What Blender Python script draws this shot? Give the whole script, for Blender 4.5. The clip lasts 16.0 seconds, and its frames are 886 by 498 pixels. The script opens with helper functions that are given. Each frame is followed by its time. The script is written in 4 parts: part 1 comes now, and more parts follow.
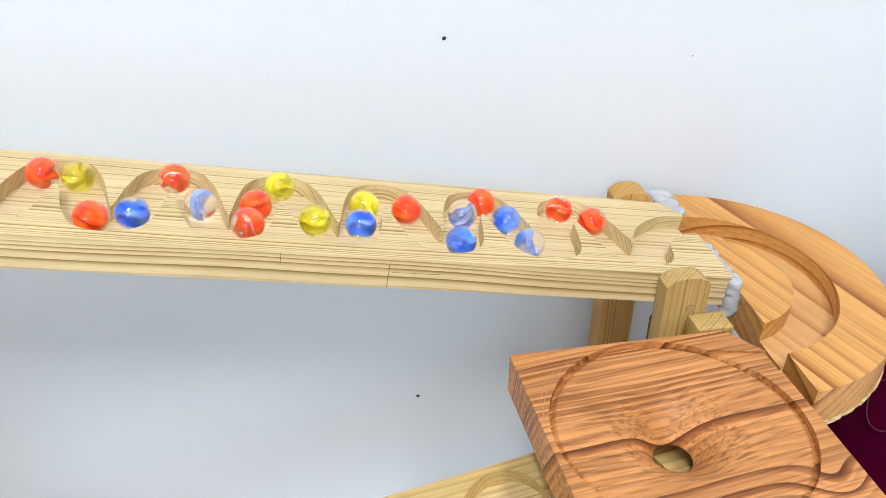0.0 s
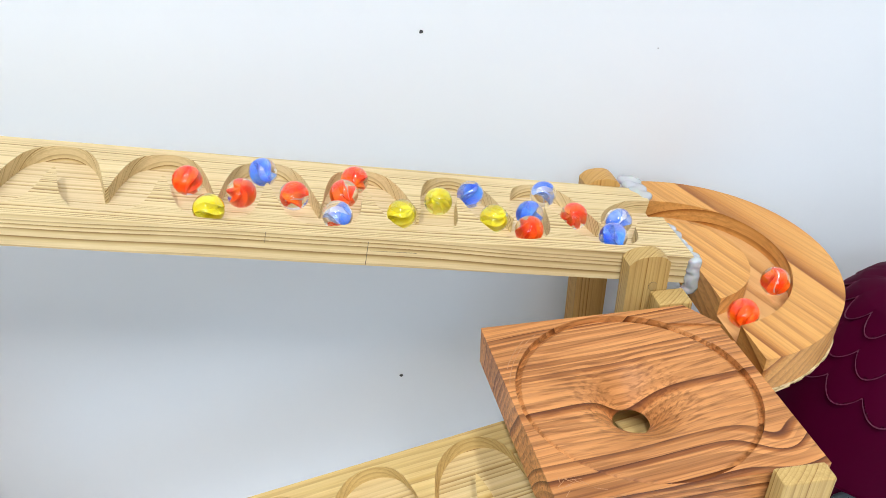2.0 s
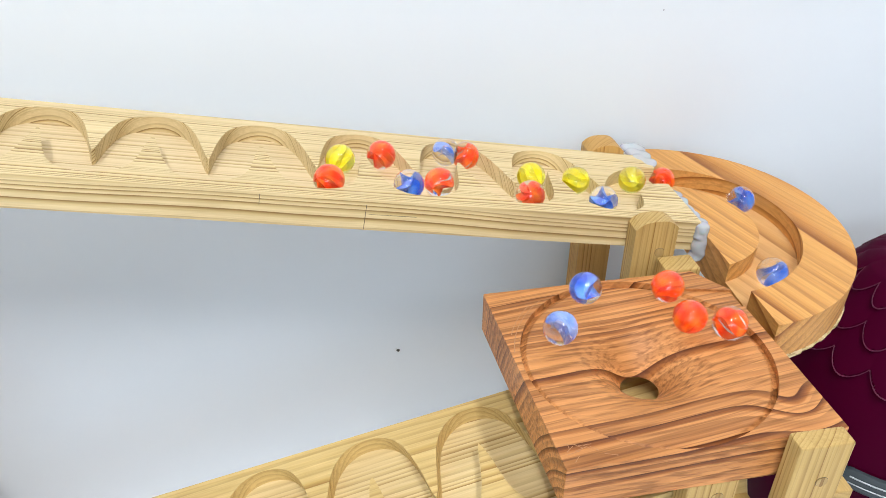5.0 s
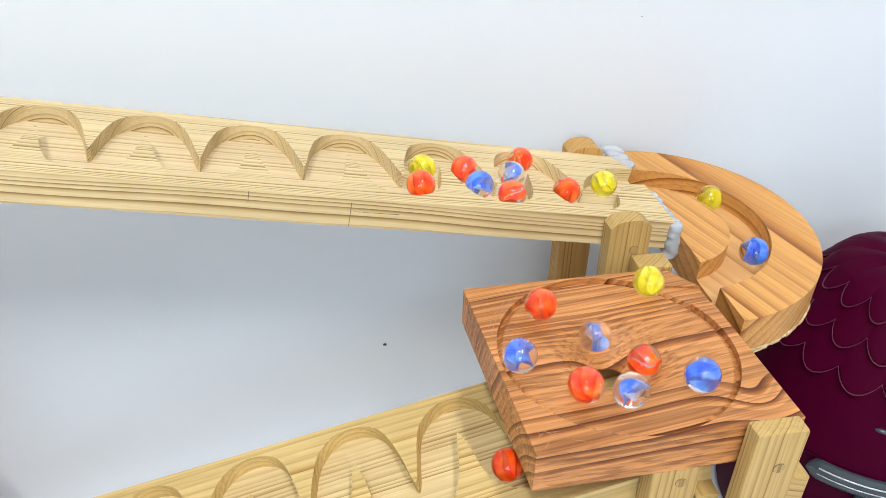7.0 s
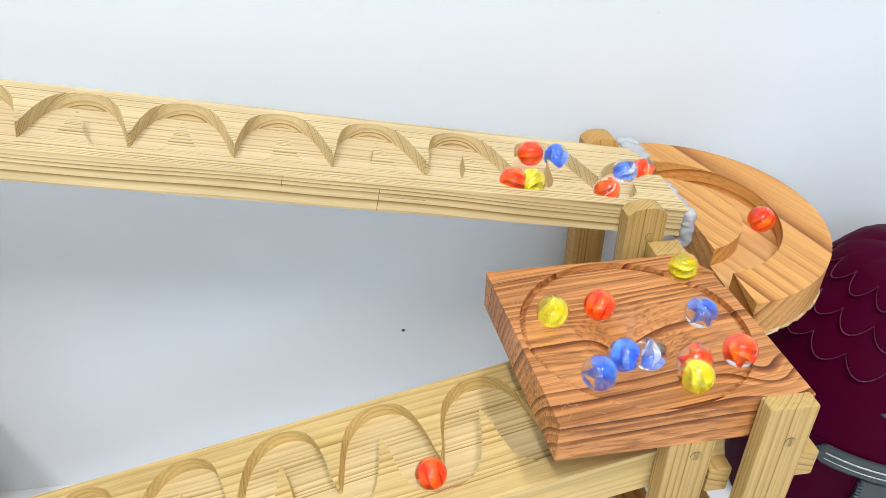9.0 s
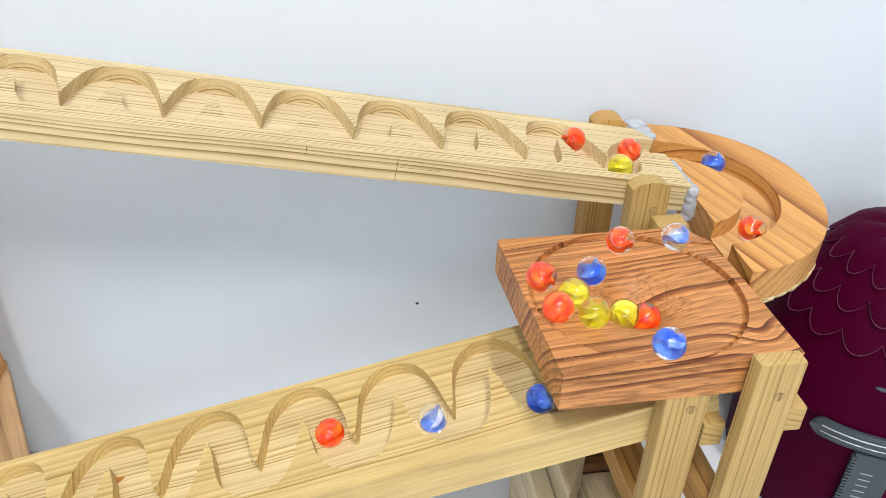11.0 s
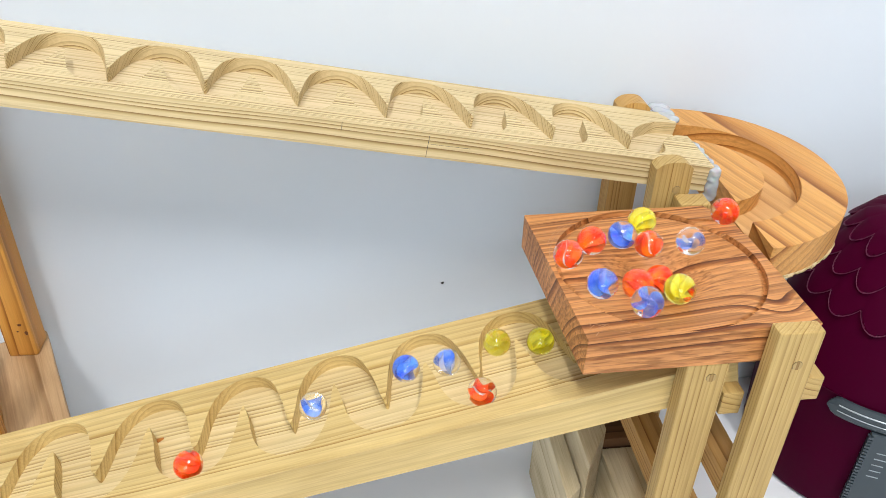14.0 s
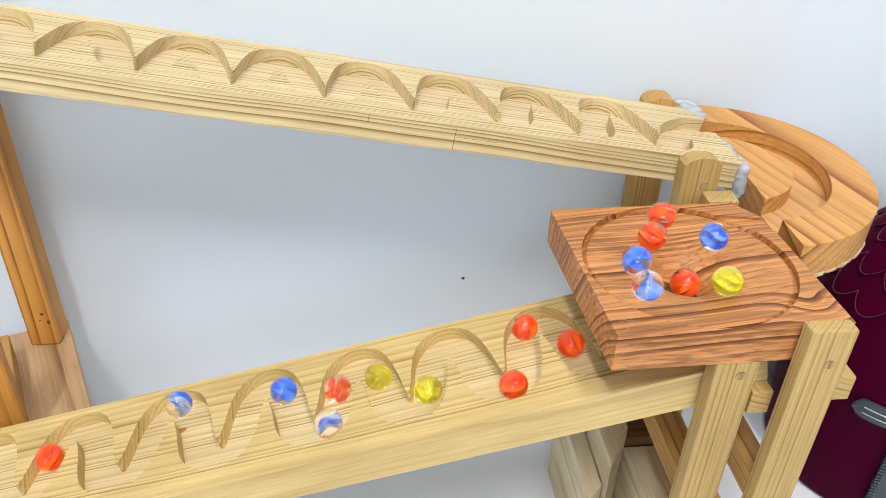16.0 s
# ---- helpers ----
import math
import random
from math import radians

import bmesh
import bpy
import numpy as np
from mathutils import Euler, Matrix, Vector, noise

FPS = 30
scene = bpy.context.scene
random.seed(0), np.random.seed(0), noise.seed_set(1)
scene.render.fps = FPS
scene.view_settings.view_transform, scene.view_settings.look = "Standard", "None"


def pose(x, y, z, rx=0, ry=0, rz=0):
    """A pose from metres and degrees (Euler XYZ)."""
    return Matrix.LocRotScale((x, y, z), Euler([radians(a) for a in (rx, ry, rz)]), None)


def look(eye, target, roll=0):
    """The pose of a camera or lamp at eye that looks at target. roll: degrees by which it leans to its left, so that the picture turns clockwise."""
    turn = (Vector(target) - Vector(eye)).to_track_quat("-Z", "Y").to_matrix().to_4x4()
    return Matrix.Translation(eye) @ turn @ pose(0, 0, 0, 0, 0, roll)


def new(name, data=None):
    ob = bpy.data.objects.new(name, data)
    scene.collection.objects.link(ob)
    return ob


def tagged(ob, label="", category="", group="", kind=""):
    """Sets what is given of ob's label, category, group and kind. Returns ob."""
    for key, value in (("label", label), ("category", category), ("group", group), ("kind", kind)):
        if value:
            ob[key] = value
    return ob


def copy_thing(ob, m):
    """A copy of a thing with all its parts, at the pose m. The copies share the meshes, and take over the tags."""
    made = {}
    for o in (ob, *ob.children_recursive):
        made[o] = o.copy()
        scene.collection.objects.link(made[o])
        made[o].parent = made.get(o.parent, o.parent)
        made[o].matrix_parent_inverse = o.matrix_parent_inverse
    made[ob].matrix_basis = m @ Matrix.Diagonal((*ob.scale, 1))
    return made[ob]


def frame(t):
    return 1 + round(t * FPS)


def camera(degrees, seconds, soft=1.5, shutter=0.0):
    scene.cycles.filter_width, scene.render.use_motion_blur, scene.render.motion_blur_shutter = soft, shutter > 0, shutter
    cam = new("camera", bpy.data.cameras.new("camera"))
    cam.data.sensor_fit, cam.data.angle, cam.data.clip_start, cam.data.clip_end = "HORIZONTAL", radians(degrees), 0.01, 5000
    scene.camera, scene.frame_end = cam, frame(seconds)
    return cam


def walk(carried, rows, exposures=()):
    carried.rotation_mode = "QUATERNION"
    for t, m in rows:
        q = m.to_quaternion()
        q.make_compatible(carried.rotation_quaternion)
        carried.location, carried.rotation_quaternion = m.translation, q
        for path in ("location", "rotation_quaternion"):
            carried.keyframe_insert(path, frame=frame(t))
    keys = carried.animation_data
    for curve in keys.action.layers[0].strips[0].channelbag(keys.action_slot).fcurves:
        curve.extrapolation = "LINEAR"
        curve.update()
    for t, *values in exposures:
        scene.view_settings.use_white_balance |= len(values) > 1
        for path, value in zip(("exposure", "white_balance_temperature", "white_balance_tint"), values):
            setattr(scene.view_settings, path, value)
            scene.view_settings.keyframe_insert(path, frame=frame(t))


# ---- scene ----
cam = camera(58.6, 16.0, soft=0.5, shutter=0.3)
PATH = [
    (0, (0.02206, 0.10409, 0.53396), (0.08914, 0.52304, 0.26941), 0.179),
    (0.5, (0.01869, 0.08661, 0.54543), (0.08501, 0.50560, 0.28076), 0.114),
    (1, (0.02111, 0.08351, 0.54622), (0.08787, 0.50244, 0.28158), 0.150),
    (1.5, (0.02684, 0.07920, 0.54422), (0.09406, 0.49796, 0.27944), 0.149),
    (2, (0.02869, 0.07641, 0.53916), (0.09791, 0.49444, 0.27372), 0.191),
    (2.5, (0.02308, 0.07228, 0.53349), (0.09247, 0.48993, 0.26750), 0.104),
    (3, (0.02276, 0.07463, 0.52650), (0.09071, 0.49092, 0.25801), 0.139),
    (3.5, (0.02895, 0.08015, 0.52465), (0.09889, 0.49573, 0.25558), 0.279),
    (4, (0.02748, 0.08464, 0.51614), (0.10118, 0.49892, 0.24607), 0.413),
    (4.2, (0.02547, 0.08702, 0.51333), (0.09953, 0.50037, 0.24192), 0.456),
    (6.3, (0.02440, 0.06901, 0.53625), (0.09960, 0.48294, 0.26605), 0.978),
    (6.5, (0.02683, 0.06815, 0.53195), (0.10259, 0.48172, 0.26135), 1.089),
    (7, (0.02867, 0.06709, 0.52879), (0.10614, 0.47960, 0.25707), 1.240),
    (7.5, (0.02666, 0.06351, 0.53031), (0.10381, 0.47615, 0.25870), 1.248),
    (8, (0.02261, 0.05931, 0.53000), (0.09950, 0.47213, 0.25858), 1.326),
    (8.5, (0.01832, 0.05586, 0.53075), (0.09453, 0.46854, 0.25893), 1.420),
    (11, (0.00963, 0.02147, 0.53151), (0.07651, 0.43401, 0.25703), 1.822),
    (11.5, (0.00985, 0.01468, 0.53030), (0.07443, 0.42741, 0.25555), 1.665),
    (12, (0.00994, 0.00968, 0.53035), (0.07217, 0.42265, 0.25544), 1.630),
    (12.5, (0.00771, 0.00615, 0.53268), (0.06846, 0.41895, 0.25717), 1.560),
    (13, (0.00456, 0.00363, 0.53152), (0.06334, 0.41685, 0.25621), 1.485),
    (13.5, (0.00199, 0.00255, 0.53101), (0.05921, 0.41554, 0.25503), 1.573),
    (14, (0.00005, 0.00154, 0.52917), (0.05620, 0.41446, 0.25287), 1.719),
    (14.5, (-0.00029, 0.00178, 0.52872), (0.05428, 0.41459, 0.25194), 1.769),
    (15, (-0.00108, 0.00247, 0.52774), (0.05274, 0.41527, 0.25079), 1.782),
    (15.5, (-0.00330, 0.00198, 0.52519), (0.04793, 0.41514, 0.24830), 1.814),
    (16, (-0.00788, 0.00331, 0.52505), (0.04112, 0.41646, 0.24774), 1.941),
]
walk(cam, [(t, look(eye, target, roll)) for t, eye, target, roll in PATH])

# ---- world, light, exposure ----
scene.view_settings.exposure = 0.0
world = bpy.data.worlds.new("room_world")
scene.world = world
world.use_nodes = True
world.node_tree.nodes["Background"].inputs[0].default_value = (0.80, 0.90, 1.0, 1)
world.node_tree.nodes["Background"].inputs[1].default_value = 0.15

FLOOR_Z, WALL_Y, CEIL_Z = 0.010, 0.530, 2.40


def area_lamp(name, place, target, size, power, colour):
    data = bpy.data.lights.new(name, "AREA")
    data.shape, data.size, data.size_y = "RECTANGLE", size[0], size[1]
    data.energy, data.color = power, colour
    ob = new(name, data)
    ob.matrix_world = look(place, target)
    return ob


LAMPS = [(-0.42, -0.82), (0.40, -0.82)]
for lx, ly in LAMPS:
    lamp = area_lamp("ceiling_lamp_light", (lx, ly, CEIL_Z - 0.075), (lx, ly, 0), (0.14, 0.95), 28.5, (0.98, 0.98, 0.985))
    lamp.matrix_world = pose(lx, ly, CEIL_Z - 0.075)
# added bluish fill light, unseen, in an opening in the wall behind the camera
area_lamp("front_fill", (-0.9, -2.52, 1.50), (-0.9, 0, 1.50), (1.7, 1.2), 28, (0.66, 0.83, 1.0))


# ---- materials ----
def shader(name, colour=(0.8, 0.8, 0.8), rough=0.5, metal=0.0):
    m = bpy.data.materials.new(name)
    m.use_nodes = True
    p = m.node_tree.nodes["Principled BSDF"]
    p.inputs["Base Color"].default_value = (*colour, 1)
    p.inputs["Roughness"].default_value = rough
    p.inputs["Metallic"].default_value = metal
    return m, m.node_tree, p


def node(tree, kind, **values):
    n = tree.nodes.new(kind)
    for key, value in values.items():
        n.inputs[key.replace("_", " ")].default_value = value
    return n


def maths(tree, op, a, b=None, c=None):
    n = tree.nodes.new("ShaderNodeMath")
    n.operation = op
    for i, v in enumerate((a, b, c)):
        if v is None:
            continue
        if isinstance(v, (int, float)):
            n.inputs[i].default_value = v
        else:
            tree.links.new(v, n.inputs[i])
    return n.outputs[0]


def ramp(tree, fac, stops):
    n = tree.nodes.new("ShaderNodeValToRGB")
    tree.links.new(fac, n.inputs[0])
    while len(n.color_ramp.elements) < len(stops):
        n.color_ramp.elements.new(0.5)
    for e, (at, col) in zip(n.color_ramp.elements, stops):
        e.position, e.color = at, (*col, 1) if len(col) == 3 else col
    return n.outputs[0]


def wood(name, light, mid, dark, spacing, pith, turn=(0, 0, 0), wobble=0.003, wobble_scale=9.0, blotch=0.25, rough=0.5, bump=0.30, late=0.72, force=2.7, fine=0.0, knot=None):
    """Solid wood: growth rings round a pith that runs along the turned x axis."""
    m, tree, p = shader(name, rough=rough)
    link = tree.links.new
    co = tree.nodes.new("ShaderNodeTexCoord").outputs["Object"]
    rnd = tree.nodes.new("ShaderNodeObjectInfo").outputs["Random"]
    mp = node(tree, "ShaderNodeMapping", Rotation=[radians(a) for a in turn])
    link(co, mp.inputs["Vector"])
    # long slow wander of the rings
    squash = node(tree, "ShaderNodeMapping", Scale=(0.35, 1, 1))
    link(mp.outputs[0], squash.inputs[0])
    nz = node(tree, "ShaderNodeTexNoise", Scale=wobble_scale, Detail=2.0, Roughness=0.5)
    nz.noise_dimensions = "4D"
    link(squash.outputs[0], nz.inputs["Vector"])
    link(maths(tree, "MULTIPLY", rnd, 20.0), nz.inputs["W"])
    sep = tree.nodes.new("ShaderNodeSeparateXYZ")
    link(mp.outputs[0], sep.inputs[0])
    nsep = tree.nodes.new("ShaderNodeSeparateColor")
    link(nz.outputs["Color"], nsep.inputs[0])
    y = maths(tree, "ADD", maths(tree, "SUBTRACT", sep.outputs["Y"], pith[0]), maths(tree, "MULTIPLY", maths(tree, "SUBTRACT", nsep.outputs[0], 0.5), wobble * 8))
    z = maths(tree, "ADD", maths(tree, "SUBTRACT", sep.outputs["Z"], pith[1]), maths(tree, "MULTIPLY", maths(tree, "SUBTRACT", nsep.outputs[1], 0.5), wobble * 8))
    if knot:
        # the rings swell round a hidden knot
        far = node(tree, "ShaderNodeVectorMath")
        far.operation = "DISTANCE"
        link(co, far.inputs[0])
        far.inputs[1].default_value = (knot[0], knot[1], -0.002)
        near = maths(tree, "DIVIDE", far.outputs["Value"], knot[3])
        y = maths(tree, "ADD", y, maths(tree, "MULTIPLY", maths(tree, "EXPONENT", maths(tree, "MULTIPLY", maths(tree, "MULTIPLY", near, near), -1.0)), knot[2]))
    r = maths(tree, "SQRT", maths(tree, "ADD", maths(tree, "MULTIPLY", y, y), maths(tree, "MULTIPLY", z, z)))
    # rings of uneven width and strength
    width = node(tree, "ShaderNodeTexNoise", Scale=0.21 / spacing, Detail=1.0)
    width.noise_dimensions = "1D"
    link(r, width.inputs["W"])
    turns = maths(tree, "ADD", maths(tree, "DIVIDE", r, spacing), maths(tree, "MULTIPLY", width.outputs[0], 3.2))
    ring = maths(tree, "FRACT", turns)
    odd = tree.nodes.new("ShaderNodeTexWhiteNoise")
    odd.noise_dimensions = "1D"
    link(maths(tree, "FLOOR", turns), odd.inputs["W"])
    fade = node(tree, "ShaderNodeTexNoise", Scale=1.0, Detail=2.0)
    fm0 = node(tree, "ShaderNodeMapping", Scale=(14, 90, 90))
    link(mp.outputs[0], fm0.inputs[0])
    link(fm0.outputs[0], fade.inputs["Vector"])
    strength = maths(tree, "MULTIPLY", maths(tree, "ADD", maths(tree, "MULTIPLY", maths(tree, "POWER", odd.outputs["Value"], 1.6), 0.85), 0.15), maths(tree, "MULTIPLY", fade.outputs[0], force))
    strength = maths(tree, "MINIMUM", strength, 1.0)
    plain = ramp(tree, ring, [(0.0, light), (late * 0.6, light), (late, mid), (0.90, dark), (0.95, dark), (1.0, light)])
    blend = tree.nodes.new("ShaderNodeMix")
    blend.data_type = "RGBA"
    link(strength, blend.inputs["Factor"])
    blend.inputs[6].default_value = (*light, 1)
    link(plain, blend.inputs[7])
    col = blend.outputs[2]
    # narrow streaks along the grain
    if fine:
        sm = node(tree, "ShaderNodeMapping", Scale=(9, 620, 620))
        link(mp.outputs[0], sm.inputs[0])
        streak = node(tree, "ShaderNodeTexNoise", Scale=1.0, Detail=2.0)
        link(sm.outputs[0], streak.inputs["Vector"])
        thin = tree.nodes.new("ShaderNodeMix")
        thin.data_type = "RGBA"
        link(maths(tree, "MULTIPLY", ramp(tree, streak.outputs[0], [(0.46, (0, 0, 0)), (0.66, (1, 1, 1))]), fine), thin.inputs["Factor"])
        link(col, thin.inputs[6])
        thin.inputs[7].default_value = (*dark, 1)
        col = thin.outputs[2]
    # fibres
    fm = node(tree, "ShaderNodeMapping", Scale=(60, 1400, 1400))
    link(mp.outputs[0], fm.inputs[0])
    fibre = node(tree, "ShaderNodeTexNoise", Scale=1.0, Detail=2.0)
    link(fm.outputs[0], fibre.inputs["Vector"])
    # stains
    bm_ = node(tree, "ShaderNodeMapping", Scale=(12, 45, 45))
    link(mp.outputs[0], bm_.inputs[0])
    stain = node(tree, "ShaderNodeTexNoise", Scale=1.0, Detail=3.0)
    link(bm_.outputs[0], stain.inputs["Vector"])
    grade = maths(tree, "ADD", maths(tree, "MULTIPLY", maths(tree, "SUBTRACT", fibre.outputs[0], 0.5), 0.30), maths(tree, "MULTIPLY", maths(tree, "SUBTRACT", stain.outputs[0], 0.5), blotch * 2))
    grade = maths(tree, "ADD", grade, maths(tree, "MULTIPLY", maths(tree, "SUBTRACT", rnd, 0.5), 0.12))
    mix = tree.nodes.new("ShaderNodeMix")
    mix.data_type, mix.blend_type = "RGBA", "MULTIPLY"
    mix.inputs["Factor"].default_value = 1.0
    link(col, mix.inputs[6])
    tone = tree.nodes.new("ShaderNodeCombineColor")
    one = maths(tree, "ADD", grade, 1.0)
    link(one, tone.inputs[0])
    link(maths(tree, "ADD", maths(tree, "MULTIPLY", grade, 1.2), 1.0), tone.inputs[1])
    link(maths(tree, "ADD", maths(tree, "MULTIPLY", grade, 1.5), 1.0), tone.inputs[2])
    link(tone.outputs[0], mix.inputs[7])
    link(mix.outputs[2], p.inputs["Base Color"])
    p.inputs["Specular IOR Level"].default_value = 0.28
    b = node(tree, "ShaderNodeBump", Strength=bump, Distance=0.0006)
    link(maths(tree, "ADD", fibre.outputs[0], maths(tree, "MULTIPLY", ring, 0.18)), b.inputs["Height"])
    link(b.outputs[0], p.inputs["Normal"])
    link(maths(tree, "ADD", maths(tree, "MULTIPLY", fibre.outputs[0], 0.2), rough - 0.1), p.inputs["Roughness"])
    return m


PALE_PINE = wood("pale_pine", (0.67, 0.525, 0.285), (0.57, 0.42, 0.19), (0.25, 0.14, 0.042), 0.0019, (0.090, -0.100), wobble=0.0012, blotch=0.18, late=0.56, force=2.9, fine=0.11)
RAMP_PINE = wood("yellow_pine", (0.66, 0.485, 0.205), (0.57, 0.385, 0.125), (0.33, 0.185, 0.048), 0.0034, (0.075, -0.060), wobble=0.0022, blotch=0.28, late=0.56, force=2.5, fine=0.22)
MILLED_PINE = wood("milled_pine", (0.68, 0.53, 0.275), (0.60, 0.435, 0.185), (0.31, 0.185, 0.060), 0.0026, (0.075, -0.060), wobble=0.0026, blotch=0.30, rough=0.68, late=0.48, force=2.8)
MILLED_PALE = wood("milled_pale_pine", (0.66, 0.52, 0.31), (0.58, 0.44, 0.225), (0.36, 0.24, 0.10), 0.0022, (0.090, -0.100), wobble=0.0010, blotch=0.16, rough=0.68, late=0.54)
MILLED_ORANGE = wood("milled_orange_pine", (0.62, 0.345, 0.135), (0.52, 0.26, 0.080), (0.30, 0.125, 0.032), 0.0056, (0.080, -0.100), turn=(0, 0, 70), wobble=0.0014, blotch=0.2, rough=0.62, late=0.60, force=2.2)
POST_PINE = wood("post_pine", (0.50, 0.335, 0.120), (0.42, 0.265, 0.080), (0.24, 0.125, 0.030), 0.0017, (0.060, 0.054), turn=(0, 90, 0), wobble=0.0006, blotch=0.22, fine=0.22)
RAIL_PINE = wood("rail_pine", (0.48, 0.27, 0.085), (0.39, 0.20, 0.055), (0.21, 0.09, 0.020), 0.0028, (0.012, 0.030), turn=(0, 0, 90), wobble=0.0006, blotch=0.2)
SIDE_PINE = wood("side_pine", (0.50, 0.335, 0.120), (0.42, 0.265, 0.080), (0.22, 0.11, 0.026), 0.0026, (0.020, 0.060), turn=(0, 0, 90), wobble=0.0006, blotch=0.18)
BEND_PINE = wood("orange_pine", (0.66, 0.335, 0.095), (0.54, 0.235, 0.052), (0.27, 0.090, 0.018), 0.0056, (0.080, -0.100), turn=(0, 0, 70), wobble=0.0014, blotch=0.15, rough=0.42, late=0.60, force=3.0, fine=0.28)
TRAY_WOOD = wood("larch_tray", (0.61, 0.268, 0.088), (0.41, 0.145, 0.037), (0.105, 0.026, 0.006), 0.0040, (-0.085, -0.050), turn=(0, 0, -8), wobble=0.0026, wobble_scale=13, blotch=0.42, rough=0.46, late=0.42, force=2.5, fine=0.55, knot=(0.050, -0.042, 0.012, 0.014))
LEG_WOOD = wood("stained_leg", (0.58, 0.27, 0.055), (0.48, 0.19, 0.032), (0.22, 0.065, 0.010), 0.0060, (0.020, 0.030), turn=(0, 90, 0), wobble=0.0015, blotch=0.3, rough=0.4)
PLANK_WOOD = wood("plank_wood", (0.53, 0.345, 0.185), (0.44, 0.27, 0.13), (0.26, 0.14, 0.060), 0.0065, (0.010, -0.050), turn=(0, 0, 90), wobble=0.003, blotch=0.4, fine=0.30)
OLD_WOOD = wood("weathered_pine", (0.62, 0.52, 0.34), (0.54, 0.43, 0.255), (0.34, 0.24, 0.12), 0.0030, (0.060, 0.090), turn=(0, 0, 90), wobble=0.0015, blotch=0.55, rough=0.75, force=1.5)
BACK_PINE = wood("amber_pine", (0.54, 0.31, 0.095), (0.45, 0.235, 0.060), (0.26, 0.115, 0.024), 0.0024, (0.060, 0.054), turn=(0, 90, 0), wobble=0.0006, blotch=0.2)
# brown of the dark block, and of the sheet that imitates shadow
BLOCK_SHADOW_BROWN = wood("block_shadow_brown", (0.16, 0.075, 0.03), (0.13, 0.055, 0.02), (0.07, 0.028, 0.01), 0.0050, (0.030, 0.040), wobble=0.0015, blotch=0.35, rough=0.6)


def plaster(name, colour, scale=60.0, strength=0.08):
    m, tree, p = shader(name, colour, 0.75)
    co = tree.nodes.new("ShaderNodeTexCoord").outputs["Object"]
    a = node(tree, "ShaderNodeTexNoise", Scale=scale, Detail=4.0)
    b = node(tree, "ShaderNodeTexNoise", Scale=3.0, Detail=3.0)
    tree.links.new(co, a.inputs["Vector"])
    tree.links.new(co, b.inputs["Vector"])
    c2 = [c * 0.95 for c in colour]
    tree.links.new(ramp(tree, b.outputs[0], [(0.3, c2), (0.7, colour)]), p.inputs["Base Color"])
    bump = node(tree, "ShaderNodeBump", Strength=strength, Distance=0.001)
    tree.links.new(a.outputs[0], bump.inputs["Height"])
    tree.links.new(bump.outputs[0], p.inputs["Normal"])
    return m


WALL_PAINT = plaster("white_wall_paint", (0.74, 0.79, 0.84))
# for the unseen walls and ceiling; tone kept down to limit bounced light
UNSEEN_ROOM_BEIGE = plaster("unseen_room_beige", (0.44, 0.42, 0.39), 20)
FLOOR_WHITE = plaster("white_floor_paint", (0.78, 0.79, 0.82), 30)


def glow(name, colour, strength):
    m, tree, p = shader(name, colour)
    p.inputs["Emission Color"].default_value = (*colour, 1)
    p.inputs["Emission Strength"].default_value = strength
    return m


def glass(name, tint):
    m, tree, p = shader(name, tint, 0.0)
    p.inputs["Transmission Weight"].default_value = 1.0
    p.inputs["IOR"].default_value = 1.5
    p.inputs["Coat Weight"].default_value = 0.45
    p.inputs["Coat Roughness"].default_value = 0.07
    p.inputs["Coat IOR"].default_value = 1.55
    return m


CLEAR_GLASS = glass("clear_glass", (0.97, 0.98, 0.98))
YELLOW_GLASS = glass("yellow_glass", (0.93, 0.90, 0.25))


def vane(name, colour, pale, clear=0.45):
    m, tree, p = shader(name, colour, 0.35)
    co = tree.nodes.new("ShaderNodeTexCoord").outputs["Object"]
    n = node(tree, "ShaderNodeTexNoise", Scale=180.0, Detail=2.0)
    tree.links.new(co, n.inputs["Vector"])
    tree.links.new(ramp(tree, n.outputs[0], [(0.42, colour), (0.72, pale)]), p.inputs["Base Color"])
    p.inputs["Transmission Weight"].default_value = clear
    p.inputs["Specular IOR Level"].default_value = 0.0
    return m


RED_VANE = vane("red_vane", (0.95, 0.040, 0.001), (0.98, 0.19, 0.008), 0.12)
BLUE_VANE = vane("blue_vane", (0.010, 0.10, 0.74), (0.10, 0.36, 0.94), 0.40)
PALE_VANE = vane("pale_blue_vane", (0.03, 0.16, 0.75), (0.30, 0.48, 0.92), 0.45)
WHITE_VANE = vane("white_vane", (0.80, 0.72, 0.60), (0.88, 0.86, 0.80))
LILAC_VANE = vane("lilac_vane", (0.50, 0.55, 0.80), (0.80, 0.82, 0.90), 0.65)
YELLOW_VANE = vane("yellow_vane", (0.85, 0.72, 0.01), (0.92, 0.88, 0.15), 0.45)
MAROON, mtree, mp_ = shader("maroon_plastic", (0.052, 0.0004, 0.0145), 0.5)
mp_.inputs["Specular IOR Level"].default_value = 0.03
GREY_PLASTIC = shader("dark_grey_plastic", (0.045, 0.06, 0.07), 0.3)[0]
# lighter maroon that paints the light caught by the scales' edges
EDGE_GLINT = shader("edge_glint_maroon", (0.12, 0.010, 0.042), 0.5)[0]
# serves the band's painted highlights and the clip's printed dashes
SILVER = shader("highlight_and_print_silver", (0.42, 0.46, 0.48), 0.35, 0.7)[0]
GLUE, gtree, gp = shader("hot_glue", (0.82, 0.82, 0.87), 0.22)
gp.inputs["Transmission Weight"].default_value = 0.5
gp.inputs["Subsurface Weight"].default_value = 0.2
